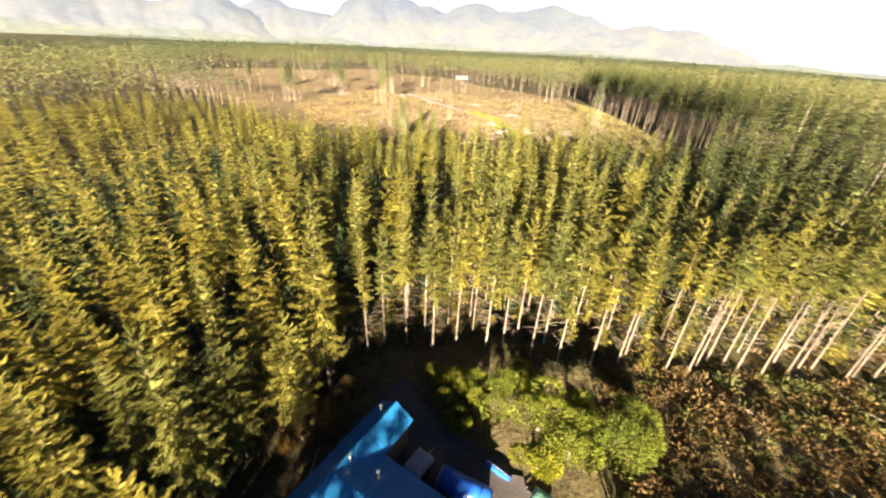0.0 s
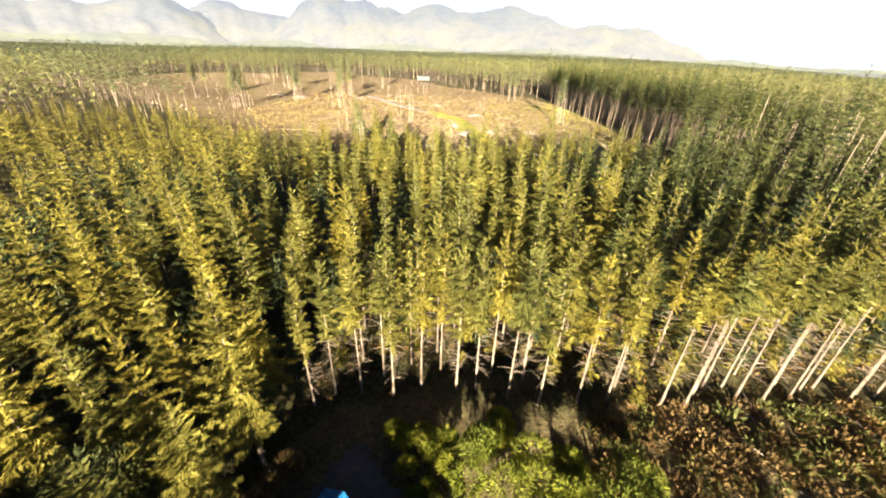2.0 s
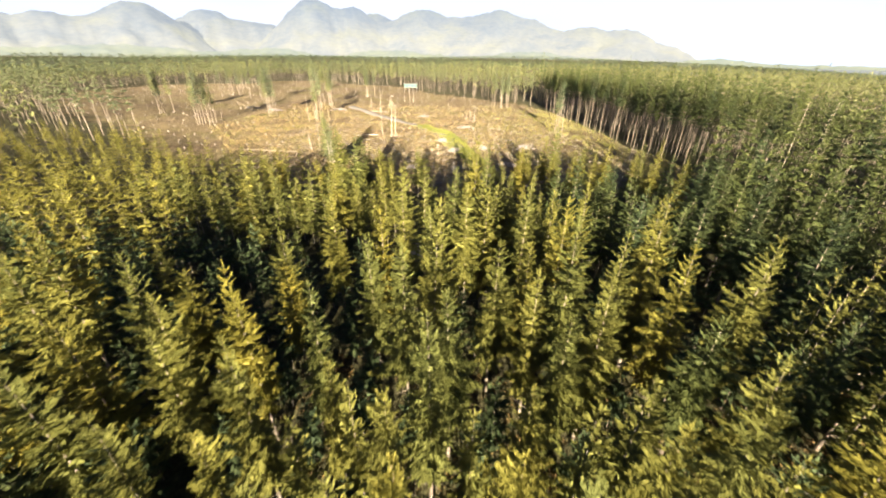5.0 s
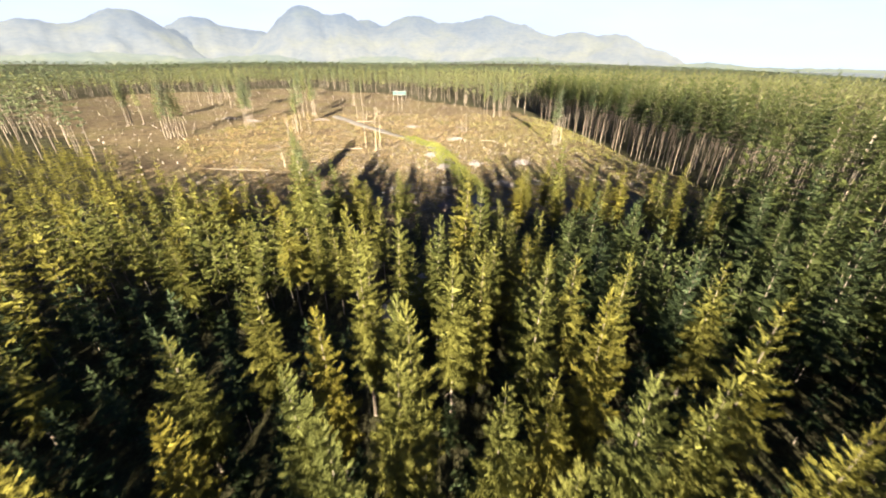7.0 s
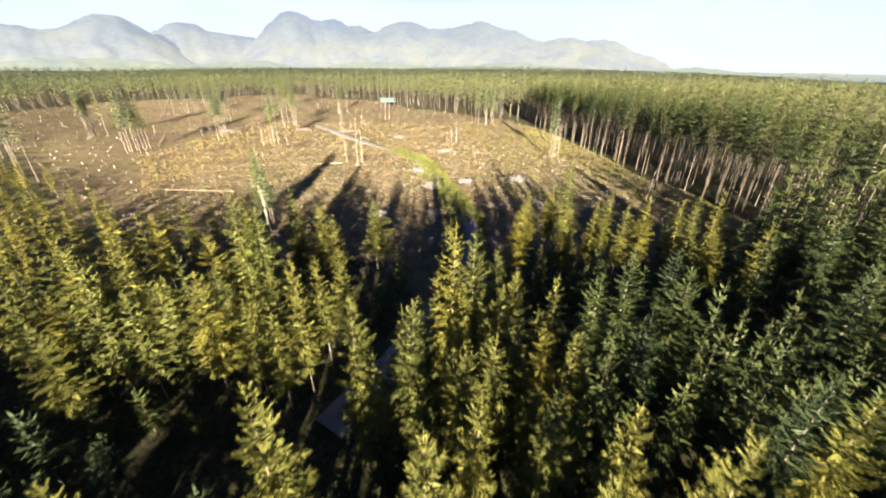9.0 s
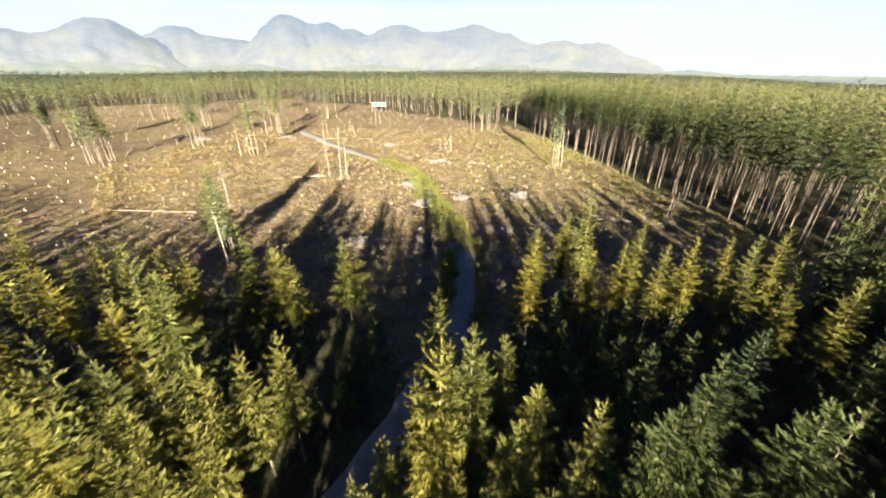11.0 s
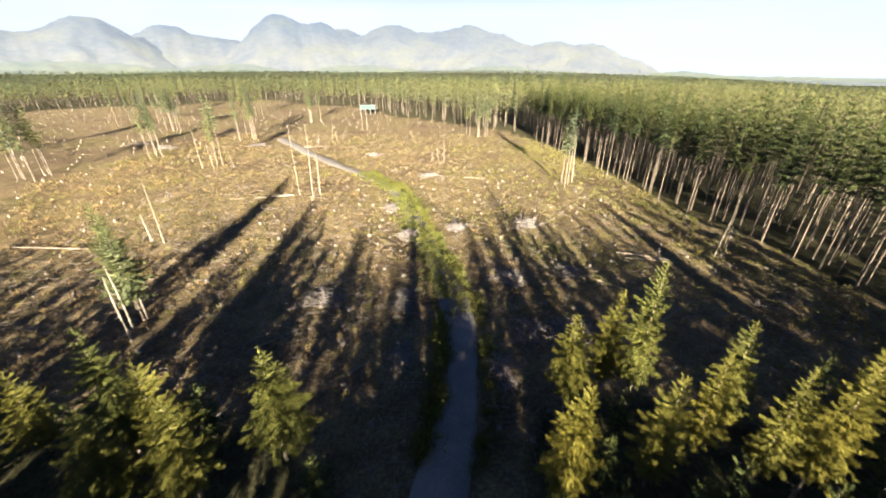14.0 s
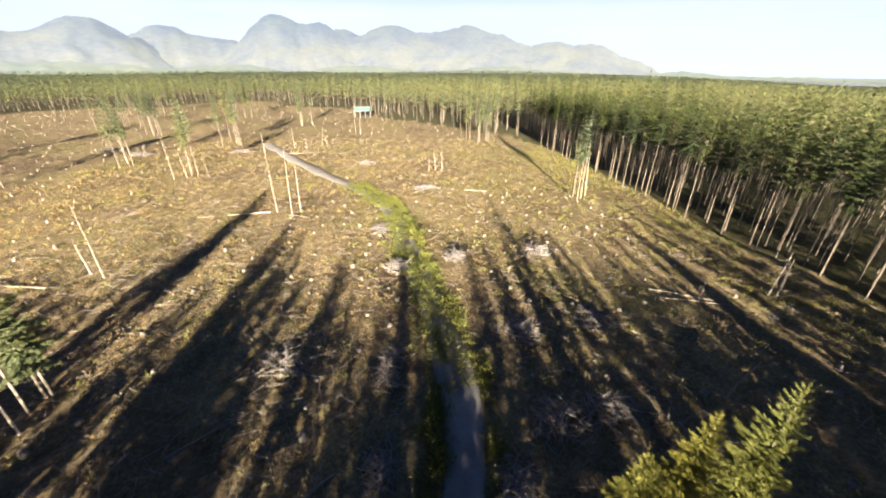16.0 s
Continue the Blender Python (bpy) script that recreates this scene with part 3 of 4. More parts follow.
def tip_height(x, y, rng):
    """Usual height of the tips of the front stand, lower towards the cut and to the west."""
    h = 17.8 - 3.4 * smoothstep(94, 118, y) * (1 - smoothstep(34, 50, x)) + 1.2 * smoothstep(60, 75, y) * smoothstep(-40, -20, x) - 4.0 * smoothstep(-25, -70, x) - 1.6 * smoothstep(-20, -28, x) * smoothstep(92, 98, y) + 1.2 * smoothstep(15, 40, x) - 2.5 * smoothstep(40, 20, y) * (x < -15)
    return h + rng.normal(0, 1.7, np.shape(x))


# the stand nearest the flight line: single trees
P = scatter(9000, -46, 52, 8, 132, 4.5, wooded, 4, TAKEN)
# the stand opens out towards the cut
lead = np.random.default_rng(9).uniform(0, 1, len(P)) < 1 - 0.45 * smoothstep(46, 60, P[:, 1]) - 0.3 * (np.abs(P[:, 0]) < 9) * smoothstep(46, 60, P[:, 1]) + 0.2 * smoothstep(74, 82, P[:, 1]) + 0.1 * (P[:, 0] < -27) * smoothstep(91, 99, P[:, 1]) - 0.3 * (P[:, 0] > 11) * smoothstep(56, 64, P[:, 1]) - 0.4 * ((P[:, 0] < -12) & (P[:, 0] > -28) & (P[:, 1] > 72) & (P[:, 1] < 90))
P = P[lead & ~((P[:, 0] > -6) & (P[:, 0] < 46) & (P[:, 1] > 94)) & ~((P[:, 0] > -46) & (P[:, 0] < -8) & (P[:, 1] > 58) & (P[:, 1] < 87)) & ~((P[:, 0] < -6) & (P[:, 1] > 99) & ((P[:, 0] > -27) | (P[:, 1] > 109)))]
P = P[(P[:, 0] > -17) | (P[:, 1] > 46) | (np.random.default_rng(18).uniform(0, 1, len(P)) < 0.4)]
# shorter trees close the stand below the leading tips; past it only young growth, thin on the west side
P_BAND = scatter(14000, -62, 62, 79, 101, 2.7, lambda x, y: wooded(x, y) & (off_line(ROAD, x, y) > 5) & ~((x < -8) & (y < 87)) & (y < np.where(x < 0, 97, 92)), 20, TAKEN + P.tolist())
H_BAND = np.where(P_BAND[:, 0] < -8, 13.4, 14.4) + np.random.default_rng(21).normal(0, 1.3, len(P_BAND))
P_LOW = scatter(18000, -80, 85, 42, 79, 3.3, wooded, 10, TAKEN + P.tolist())
P_LOW = P_LOW[~((P_LOW[:, 0] < -14) & (P_LOW[:, 0] > -25) & (P_LOW[:, 1] > 75) & (P_LOW[:, 1] < 86))]
P_YOUNG = scatter(9000, -46, 70, 71, 128, 3.6, wooded, 12, TAKEN + P.tolist() + P_LOW.tolist() + P_BAND.tolist())
west = (P_YOUNG[:, 0] < 2) | (P_YOUNG[:, 1] < 93)
P_YOUNG = P_YOUNG[~west | (np.random.default_rng(17).uniform(0, 1, len(P_YOUNG)) < 0.6)]
H_LOW = 8.0 + 2.5 * (1 - smoothstep(-46, -36, P_LOW[:, 0])) + np.random.default_rng(11).normal(0, 1.3, len(P_LOW))
H_YOUNG = np.where(P_YOUNG[:, 0] < 2, 5.4, 7.5) + np.random.default_rng(16).normal(0, 1.1, len(P_YOUNG))
hh = tip_height(P[:, 0], P[:, 1], np.random.default_rng(8)) - 0.8 * smoothstep(8, 16, P[:, 0]) * smoothstep(46, 56, P[:, 1])
for (x, y), tip in zip(P, hh):
    lot = EDGE if (y < 44 and x > -17) else SHADE if x > 11 and y > 50 else NEAR if abs(x) < 16 else MID
    plant(lot, float(x), float(y), float(tip), "stand of conifers")
# first line of the tall wood along the cut
EAST = [(80, 108), (71, 134), (66.5, 145), (64.5, 159), (61, 176), (57.8, 190), (54.6, 204), (50, 222), (47, 242), (42, 267), (37, 292)]
for (x1, y1), (x2, y2) in zip(EAST, EAST[1:]):
    k = max(2, int(math.dist((x1, y1), (x2, y2)) / 2.6))
    for i in range(k):
        plant(TALL, x1 + (x2 - x1) * i / k + float(rng_t.uniform(0.4, 5.0)), y1 + (y2 - y1) * i / k + float(rng_t.normal(0, 0.8)), float(rng_t.normal(24.5, 1.6)), "tall wood along the cut")


# ---------------- the wider forest: joined ----------------
def template(seed, H, low, R, boughs, dense, twig, sides, trunk_r, waist=0.12):
    rng = np.random.default_rng(seed)
    return trunk(rng, H, low, trunk_r, sides, 0, (0, 0), 3), crown(rng, H, low, R, boughs, dense, twig, 0.0, (0, 0), waist)


def forest(name, places, heights, kinds, H, seed, mat, label, widen=1.0):
    """Many trees as one thing with two parts."""
    rng = np.random.default_rng(seed)
    pick = rng.integers(0, len(kinds), len(places))
    root = tagged(thing(name, (0, 0, 0), label, "forest"), kind="stuff")
    for which, (nm, m) in enumerate((("trunks", M_BARK), ("crowns", mat))):
        Vs, Qs, o = [], [], 0
        for k, kind in enumerate(kinds):
            V, Q = kind[which]
            sel = pick == k
            p, h = places[sel], heights[sel]
            if not len(p):
                continue
            a = np.random.default_rng(seed + k).uniform(0, 6.28, len(p))
            z = land(p[:, 0], p[:, 1])
            s = (h - z) / H
            w = s ** 0.5 * widen
            ca, sa = np.cos(a)[:, None] * w[:, None], np.sin(a)[:, None] * w[:, None]
            X = V[None, :, 0] * ca - V[None, :, 1] * sa + p[:, 0:1]
            Y = V[None, :, 0] * sa + V[None, :, 1] * ca + p[:, 1:2]
            Z = V[None, :, 2] * s[:, None] + z[:, None]
            Vs.append(np.stack([X, Y, Z], -1).reshape(-1, 3))
            Qs.append((Q[None] + (np.arange(len(p)) * len(V))[:, None, None]).reshape(-1, Q.shape[1]) + o)
            o += len(p) * len(V)
        if which == 0 and widen > 1:
            continue
        tagged(part(nm, mesh_np(nm, np.vstack(Vs), np.vstack(Qs), m), root), kind="stuff")
    return root


B_KINDS = [template(200 + i, 18, 4.0, 2.6, 54, 4.4, 0.68, 3, 0.08) for i in range(5)]
B_TALL = [template(220 + i, 25, 12.6 + i % 3, 2.5, 42, 4.4, 0.7, 4, 0.1, 0.15) for i in range(4)]
C_TALL = [template(250 + i, 22, 12.2, 2.6, 30, 1.4, 1.2, 4, 0.14, 0.3) for i in range(3)]
C_KINDS = [template(240 + i, 20, 6.5, 3.0, 20, 0.55, 1.6, 3, 0.08) for i in range(4)]
D_KINDS = [template(260 + i, 20, 8.0, 3.2, 10, 0.3, 2.5, 3, 0.06) for i in range(4)]

M_KINDS = [template(280 + i, 18, 4.0 + i % 2, 2.6, 78, 14, 0.5, 4, 0.1) for i in range(5)]
E_KINDS = [template(320 + i, 20, 9.0 + (i % 3), 2.6, 80, 4.0, 0.7, 5, 0.14, 0.45) for i in range(4)]
E2_KINDS = [template(330 + i, 18, 3.2 + (i % 3) * 1.4, 2.4, 66, 4.4, 0.6, 5, 0.12, 0.4) for i in range(4)]
P_E = scatter(5000, -14, 112, 33, 64, 3.0, lambda x, y: wooded(x, y) & ((y < 46) | (x > 26)), 13, TAKEN)
forest("forest", P_E, 15.2 + np.random.default_rng(12).normal(0, 1.4, len(P_E)) + 2 * smoothstep(20, 50, P_E[:, 0]), E2_KINDS, 18, 294, M_NEEDLE, "slender conifers crowding behind the front row")
Y_KINDS = [template(300 + i, 14, 3.0, 2.7, 42, 3.0, 0.82, 3, 0.07) for i in range(5)]
YY_KINDS = [template(350 + i, 8, 0.8, 2.0, 40, 4, 0.6, 3, 0.06) for i in range(4)]
mid_band = (P_BAND[:, 0] > -26) & (P_BAND[:, 0] < 10)
forest("forest", P_BAND[mid_band], H_BAND[mid_band], M_KINDS, 18, 292, M_NEEDLE, "close row of conifers before the cut")
# rows east of the road get the darker needles in place of shade
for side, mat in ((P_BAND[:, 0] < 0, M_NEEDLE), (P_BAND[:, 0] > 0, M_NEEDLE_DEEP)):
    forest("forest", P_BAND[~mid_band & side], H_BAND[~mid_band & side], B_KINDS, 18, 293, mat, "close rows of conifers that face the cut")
# filler trees, coloured dark so the gaps of the stand read as shaded
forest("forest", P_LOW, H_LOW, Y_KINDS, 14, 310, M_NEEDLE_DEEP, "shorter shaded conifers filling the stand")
P_UNDER = scatter(6000, -15, 66, 37, 48, 2.5, wooded, 31, TAKEN)
forest("forest", P_UNDER, land(P_UNDER[:, 0], P_UNDER[:, 1]) + np.random.default_rng(32).uniform(2.5, 6.5, len(P_UNDER)), YY_KINDS, 8, 33, M_NEEDLE, "young yellow-green conifers between the trunks of the front row")
# added to darken this wood; the taller ones below y = 4 are unseen
P_WEST = scatter(9000, -110, -18, -20, 44, 3.4, lambda x, y: wooded(x, y) & (x < -18 - 0.15 * np.maximum(0, 20 - y)), 34, TAKEN)
forest("forest", P_WEST, np.where(P_WEST[:, 1] < 4, 11.5, 6.5) + np.random.default_rng(36).normal(0, 1.3, len(P_WEST)), Y_KINDS, 14, 37, M_NEEDLE_DEEP, "young dark conifers added to fill and shade the wood west of the yard")
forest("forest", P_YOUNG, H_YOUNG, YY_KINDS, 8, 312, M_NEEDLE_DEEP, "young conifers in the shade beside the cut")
used = [tuple(p) for p in TAKEN] + [tuple(p) for p in P_BAND]
P = scatter(26000, -190, 170, 4, 160, 4.7, lambda x, y: wooded(x, y) & ~((x > 64) & (y > 100)) & ~((x > -46) & (x < 52) & (y > 60)) & (np.abs(x) < 60 + 1.15 * (y + 35)) & ~((x > 58) & (y > 58)), 14, used)
P = P[(np.random.default_rng(19).uniform(0, 1, len(P)) < 0.42) | (P[:, 1] < 52) | (P[:, 1] > 96) | (np.abs(P[:, 0]) > 48)]
hb = tip_height(P[:, 0], P[:, 1], np.random.default_rng(15))
front = (P[:, 0] > 45) & (P[:, 1] < 62)
forest("forest", P[front], hb[front], E_KINDS, 20, 18, M_NEEDLE, "conifers with bare pale trunks at the open ground")
east = (P[:, 0] > 26) & (P[:, 1] > 50) & ~front
# darker needles again, for the shade on this side
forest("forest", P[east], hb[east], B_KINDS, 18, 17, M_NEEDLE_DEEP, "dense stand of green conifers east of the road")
rest = ~front & ~east
beside = rest & (P[:, 0] > -50) & (P[:, 1] < 64)
rest = rest & ~beside
forest("forest", P[beside], hb[beside], M_KINDS, 18, 19, M_NEEDLE, "yellow-green conifers beside the yard")
forest("forest", P[rest], hb[rest], B_KINDS, 18, 16, M_NEEDLE, "dense stand of yellow-green conifers round the clearing")
used += [tuple(p) for p in P]
P_S = scatter(9000, 58, 136, 58, 134, 4.3, lambda x, y: wooded(x, y), 22, used)
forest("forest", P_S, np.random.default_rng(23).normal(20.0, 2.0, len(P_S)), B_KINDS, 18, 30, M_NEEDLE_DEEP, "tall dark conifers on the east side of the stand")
used += [tuple(p) for p in P_S]
P2 = scatter(30000, 40, 250, 134, 420, 3.5, lambda x, y: wooded(x, y) & (x < 150 + 0.4 * (y - 140)), 24, used)
d2 = off_line(EAST, P2[:, 0], P2[:, 1])
forest("forest", P2[d2 < 55], np.random.default_rng(25).normal(24.0, 3.2, (d2 < 55).sum()), B_TALL, 25, 26, M_NEEDLE_DEEP, "tall dark conifer wood with bare lower trunks")
used += [tuple(p) for p in P2[d2 < 55]]
P3 = scatter(34000, -420, 420, 40, 640, 6.3, lambda x, y: wooded(x, y) & (x < 1.35 * (y + 30)) & (-x < 2.4 * (y + 30)) & (np.hypot(x, y - 80) > 150), 34, used)
rim = off_line(CLEARING + CLEARING[:1], P3[:, 0], P3[:, 1]) < 22
forest("forest", P3[rim], np.random.default_rng(37).normal(21.5, 1.8, rim.sum()) + land(P3[rim, 0], P3[rim, 1]), C_TALL, 22, 38, M_NEEDLE_MID, "conifers with bare pale trunks along the far edge of the cut")
P3 = P3[~rim]
forest("forest", P3, np.random.default_rng(35).normal(21.0, 2.4, len(P3)) + land(P3[:, 0], P3[:, 1]), C_KINDS, 20, 36, M_NEEDLE_MID, "wide conifer forest beyond the clearing")
P4 = scatter(15000, -1500, 1500, 600, 1900, 14.5, lambda x, y: (np.abs(x) < 1.3 * (y + 30)) & (np.hypot(x, y) > 640), 44, [])
forest("forest", P4, np.random.default_rng(45).normal(20, 2.8, len(P4)) + land(P4[:, 0], P4[:, 1]), D_KINDS, 20, 46, M_NEEDLE_MID, "distant conifer forest reaching the foothills", 1.8)
P5 = scatter(6000, -1300, 1100, 120, 700, 9, lambda x, y: (np.abs(x) > 420) & (x < 1.35 * (y + 60)) & (-x < 2.3 * (y + 60)), 54, [])
forest("forest", P5, np.random.default_rng(55).normal(20, 2.8, len(P5)) + land(P5[:, 0], P5[:, 1]), D_KINDS, 20, 56, M_NEEDLE_MID, "distant conifer forest at the sides", 1.6)


# ---------------- the cut: scrub, slash, stumps, snags ----------------
def fans(places, sizes, per, rng, spread=1.0, slim=0.42, leaf=0.2):
    """Low domed bushes: leaf sprays that point outwards all over each dome."""
    n = len(places)
    d = unit(rng.normal(0, 1, (n * per, 3)))
    d[:, 2] = np.abs(d[:, 2])
    s = np.repeat(sizes * rng.uniform(0.8, 1.5, n), per)
    base = np.repeat(np.stack([places[:, 0], places[:, 1], land(places[:, 0], places[:, 1]) - 0.04], 1), per, 0)
    base = base + d * (s * rng.uniform(0.1, 0.62, n * per))[:, None] * [spread, spread, 0.9]
    D = unit(d + rng.normal(0, 0.35, d.shape) + [0, 0, 0.25])
    S = unit(np.cross(D, rng.normal(0, 1, D.shape)))
    ln = s * leaf * rng.uniform(0.7, 1.4, n * per)
    return spikes(base, D, S, ln, ln * slim)


def stuff(name, VQ, mat, label, category):
    return tagged(new(name, mesh_np(name, *VQ, mat)), label, category, kind="stuff")


rng_c = np.random.default_rng(101)


def open_cut(x, y):
    return inside(CLEARING, x, y) & (off_line(ROAD, x, y) > 2.9)


near_cut = lambda x, y: open_cut(x, y) & (np.abs(x) < 40 + 0.9 * (y - 100))
S1 = scatter(70000, -130, 75, 98, 300, 0.9, near_cut, 111, [])
keep = rng_c.uniform(0, 1, len(S1)) < np.clip(1.25 - (S1[:, 1] - 110) / 260, 0.25, 1)
S1 = S1[keep]
third = rng_c.uniform(0, 1, len(S1))
east = smoothstep(-10, 30, S1[:, 0])
green = third < 0.24 + 0.46 * east
rust = (~green) & (third > 0.74)
brown = ~(green | rust)
stuff("scrub", fans(S1[brown], rng_c.uniform(0.5, 1.15, brown.sum()), 30, rng_c), M_SCRUB, "dry yellow-brown scrub over the cut", "scrub")
stuff("green_scrub", fans(S1[green], rng_c.uniform(0.45, 1.2, green.sum()), 26, rng_c), M_YOUNG, "young yellow-green scrub over the cut", "scrub")
stuff("bracken", fans(S1[rust], rng_c.uniform(0.45, 0.95, rust.sum()), 28, rng_c, 1.1), M_RUST, "rust-brown dead bracken over the cut", "bracken")
S2 = scatter(12000, -345, 60, 150, 520, 3.0, open_cut, 112, [])
stuff("far_scrub", fans(S2, rng_c.uniform(0.6, 1.4, len(S2)), 12, rng_c), M_SCRUB, "dry scrub over the far part of the cut", "scrub")
S9 = scatter(9000, 20, 72, 128, 275, 0.95, lambda x, y: open_cut(x, y) & (off_line(EAST, x, y) < 17), 117, [])
stuff("edge_scrub", fans(S9, rng_c.uniform(0.5, 1.3, len(S9)), 22, rng_c), M_YOUNG, "yellow-green scrub along the foot of the tall wood", "scrub")
# overgrown verge and middle of the road
vx, vy = [], []
for (x1, y1), (x2, y2) in zip(ROAD[3:13], ROAD[4:13]):
    k = int(math.dist((x1, y1), (x2, y2)) * 9)
    t = rng_c.uniform(0, 1, k)
    mid = y1 > 139
    offs = np.where(rng_c.uniform(0, 1, k) < 0.72, rng_c.normal(-0.5 if mid else -2.7, 1.5 if mid else 0.55, k), rng_c.normal(2.9, 0.5, k))
    dx, dy = (x2 - x1) / math.dist((x1, y1), (x2, y2)), (y2 - y1) / math.dist((x1, y1), (x2, y2))
    vx.append(x1 + (x2 - x1) * t + dy * offs)
    vy.append(y1 + (y2 - y1) * t - dx * offs)
VERGE = np.stack([np.concatenate(vx), np.concatenate(vy)], 1)
stuff("verge_bushes", fans(VERGE, rng_c.uniform(0.7, 2.1, len(VERGE)), 84, rng_c, 0.9, 0.42, 0.14), M_VERGE, "green alder bushes overgrowing the road", "bushes")


def sticks(places, lengths, radii, rng, tilt=0.15, sides=3):
    out = []
    for (x, y), ln, r in zip(places, lengths, radii):
        a, e = rng.uniform(0, 6.28), rng.normal(0.05, tilt)
        d = np.array([math.cos(a) * math.cos(e), math.sin(a) * math.cos(e), math.sin(e)])
        p = np.array([x, y, float(land(x, y)) + r + abs(d[2]) * ln / 2 + 0.08])
        out.append(tube([p - d * ln / 2, p + d * ln / 2], [r, r * 0.6], sides, False))
    return join(out)


S3 = scatter(22000, -85, 72, 98, 300, 0.8, open_cut, 113, [])
S3 = S3[rng_c.uniform(0, 1, len(S3)) < np.clip(1.5 - (S3[:, 1] - 100) / 110, 0.3, 1)]
stuff("slash", sticks(S3, rng_c.uniform(0.6, 3.0, len(S3)), rng_c.uniform(0.018, 0.055, len(S3)), rng_c), M_SLASH, "grey broken branches strewn over the cut", "slash")
S4 = scatter(14000, 13, 75, 8, 44, 0.66, lambda x, y: inside(YARD, x, y) & (np.sin(x * 1.9 + np.sin(y * 1.3) * 1.5) + np.sin(y * 2.1 + np.sin(x * 0.9) * 1.7) > -1.5), 114, [])
stuff("yard_scrub", fans(S4[::2], rng_c.uniform(0.8, 1.9, len(S4[::2])), 76, rng_c, 1.0, 0.5), M_BROWN, "dark brown scrub beside the yard", "scrub")
stuff("yard_green", fans(S4[1::5], rng_c.uniform(0.7, 2.0, len(S4[1::5])), 90, rng_c, 1.0, 0.5), M_ALDER, "olive-green scrub beside the yard", "scrub")
stuff("yard_bracken", fans(S4[3::5], rng_c.uniform(0.6, 1.4, len(S4[3::5])), 70, rng_c, 1.1, 0.5), M_RUST, "rust-brown bracken beside the yard", "bracken")
S5 = S4[(S4[:, 0] > 26)][::9]
stuff("yard_slash", sticks(S5, rng_c.uniform(0.8, 4.5, len(S5)), rng_c.uniform(0.025, 0.06, len(S5)), rng_c), M_SLASH, "pale broken branches in the scrub", "slash")
S6 = scatter(6000, -18, 105, 30, 62, 0.95, lambda x, y: wooded(x, y), 115, [])
stuff("wood_edge_scrub", fans(S6, rng_c.uniform(0.5, 1.2, len(S6)), 36, rng_c), M_BROWN, "rust-brown undergrowth at the feet of the trees", "undergrowth")


# stumps
def stump_mesh(seed):
    rng = np.random.default_rng(seed)
    r, h = 0.32, 0.6
    z = np.array([-0.3, 0.0, 0.25, 0.55, h])
    V, Q = tube(np.stack([z * 0, z * 0, z], 1), np.array([1.7, 1.45, 1.12, 1.0, 0.94]) * r, 9)
    V[:36, :2] *= rng.uniform(0.88, 1.14, (36, 1))
    V[36:, 2] += rng.normal(0, 0.05, 9)
    return mesh_np("tree_stump", V, Q, M_STUMP)


STUMPS = [stump_mesh(300 + i) for i in range(6)]
S7 = scatter(3000, -95, 70, 100, 300, 3.4, lambda x, y: open_cut(x, y) & (np.abs(x + 5) < 30 + 0.45 * (y - 100)), 121, [])
close = np.argsort(np.hypot(S7[:, 0], (S7[:, 1] - 150) * 0.55))
for i in close[:290]:
    x, y = S7[i]
    s = float(rng_c.uniform(0.4, 0.9))
    ob = new("tree_stump", STUMPS[int(rng_c.integers(6))])
    ob.matrix_basis = pose(float(x), float(y), float(land(x, y)), float(rng_c.normal(0, 4)), 0, float(rng_c.uniform(0, 360))) @ Matrix.Diagonal((s, s, s * 0.9, 1))
    tagged(ob, "pale sawn tree stump in scrub", "tree stump", "stumps in the cut")
S8 = scatter(9000, -345, 60, 130, 500, 5.2, lambda x, y: open_cut(x, y), 122, S7.tolist())
stp = []
for x, y in S8:
    r, h = rng_c.uniform(0.1, 0.3), rng_c.uniform(0.25, 0.7)
    z = float(land(x, y))
    stp.append(tube([(x, y, z - 0.2), (x + rng_c.normal(0, 0.3), y + rng_c.normal(0, 0.3), z + h)], [r * 1.3, r], 5))
stuff("far_stumps", join(stp), M_STUMP, "pale stumps scattered over the far cut", "stumps")


# slash piles
def branch_mesh(seed):
    rng = np.random.default_rng(seed)
    ln, r = rng.uniform(1.2, 3.6), rng.uniform(0.03, 0.1)
    parts = [tube([(-ln / 2, 0, 0), (ln * 0.1, rng.normal(0, 0.08), rng.normal(0, 0.06)), (ln / 2, rng.normal(0, 0.15), 0)], [r, r * 0.85, r * 0.4], 4, False)]
    for _ in range(2):
        q, g = rng.uniform(-0.2, 0.4) * ln, rng.uniform(0.3, 0.7)
        parts.append(tube([(q, 0, 0), (q + g * 0.8, rng.normal(0, g), rng.normal(0, g * 0.4))], [r * 0.5, r * 0.2], 3, False))
    return mesh_np("branch", *join(parts), M_SLASH)


BRANCHES = [branch_mesh(440 + i) for i in range(12)]


def slash_pile(x, y, rx, ry, h, n, seed):
    rng = np.random.default_rng(seed)
    root = thing("brush_heap", (x, y, float(land(x, y))), "heap of grey tangled branches and tops", "brush heap", "brush heaps")
    for _ in range(n):
        px, py = rng.normal(0, 0.45, 2)
        zz = h * (1 - min(1.0, px * px + py * py)) * rng.uniform(0.2, 1) + 0.15
        ob = part("branch", BRANCHES[int(rng.integers(12))], root)
        ob.matrix_basis = pose(px * rx, py * ry, float(zz), 0, float(rng.normal(0, 12)), float(rng.uniform(0, 360)))


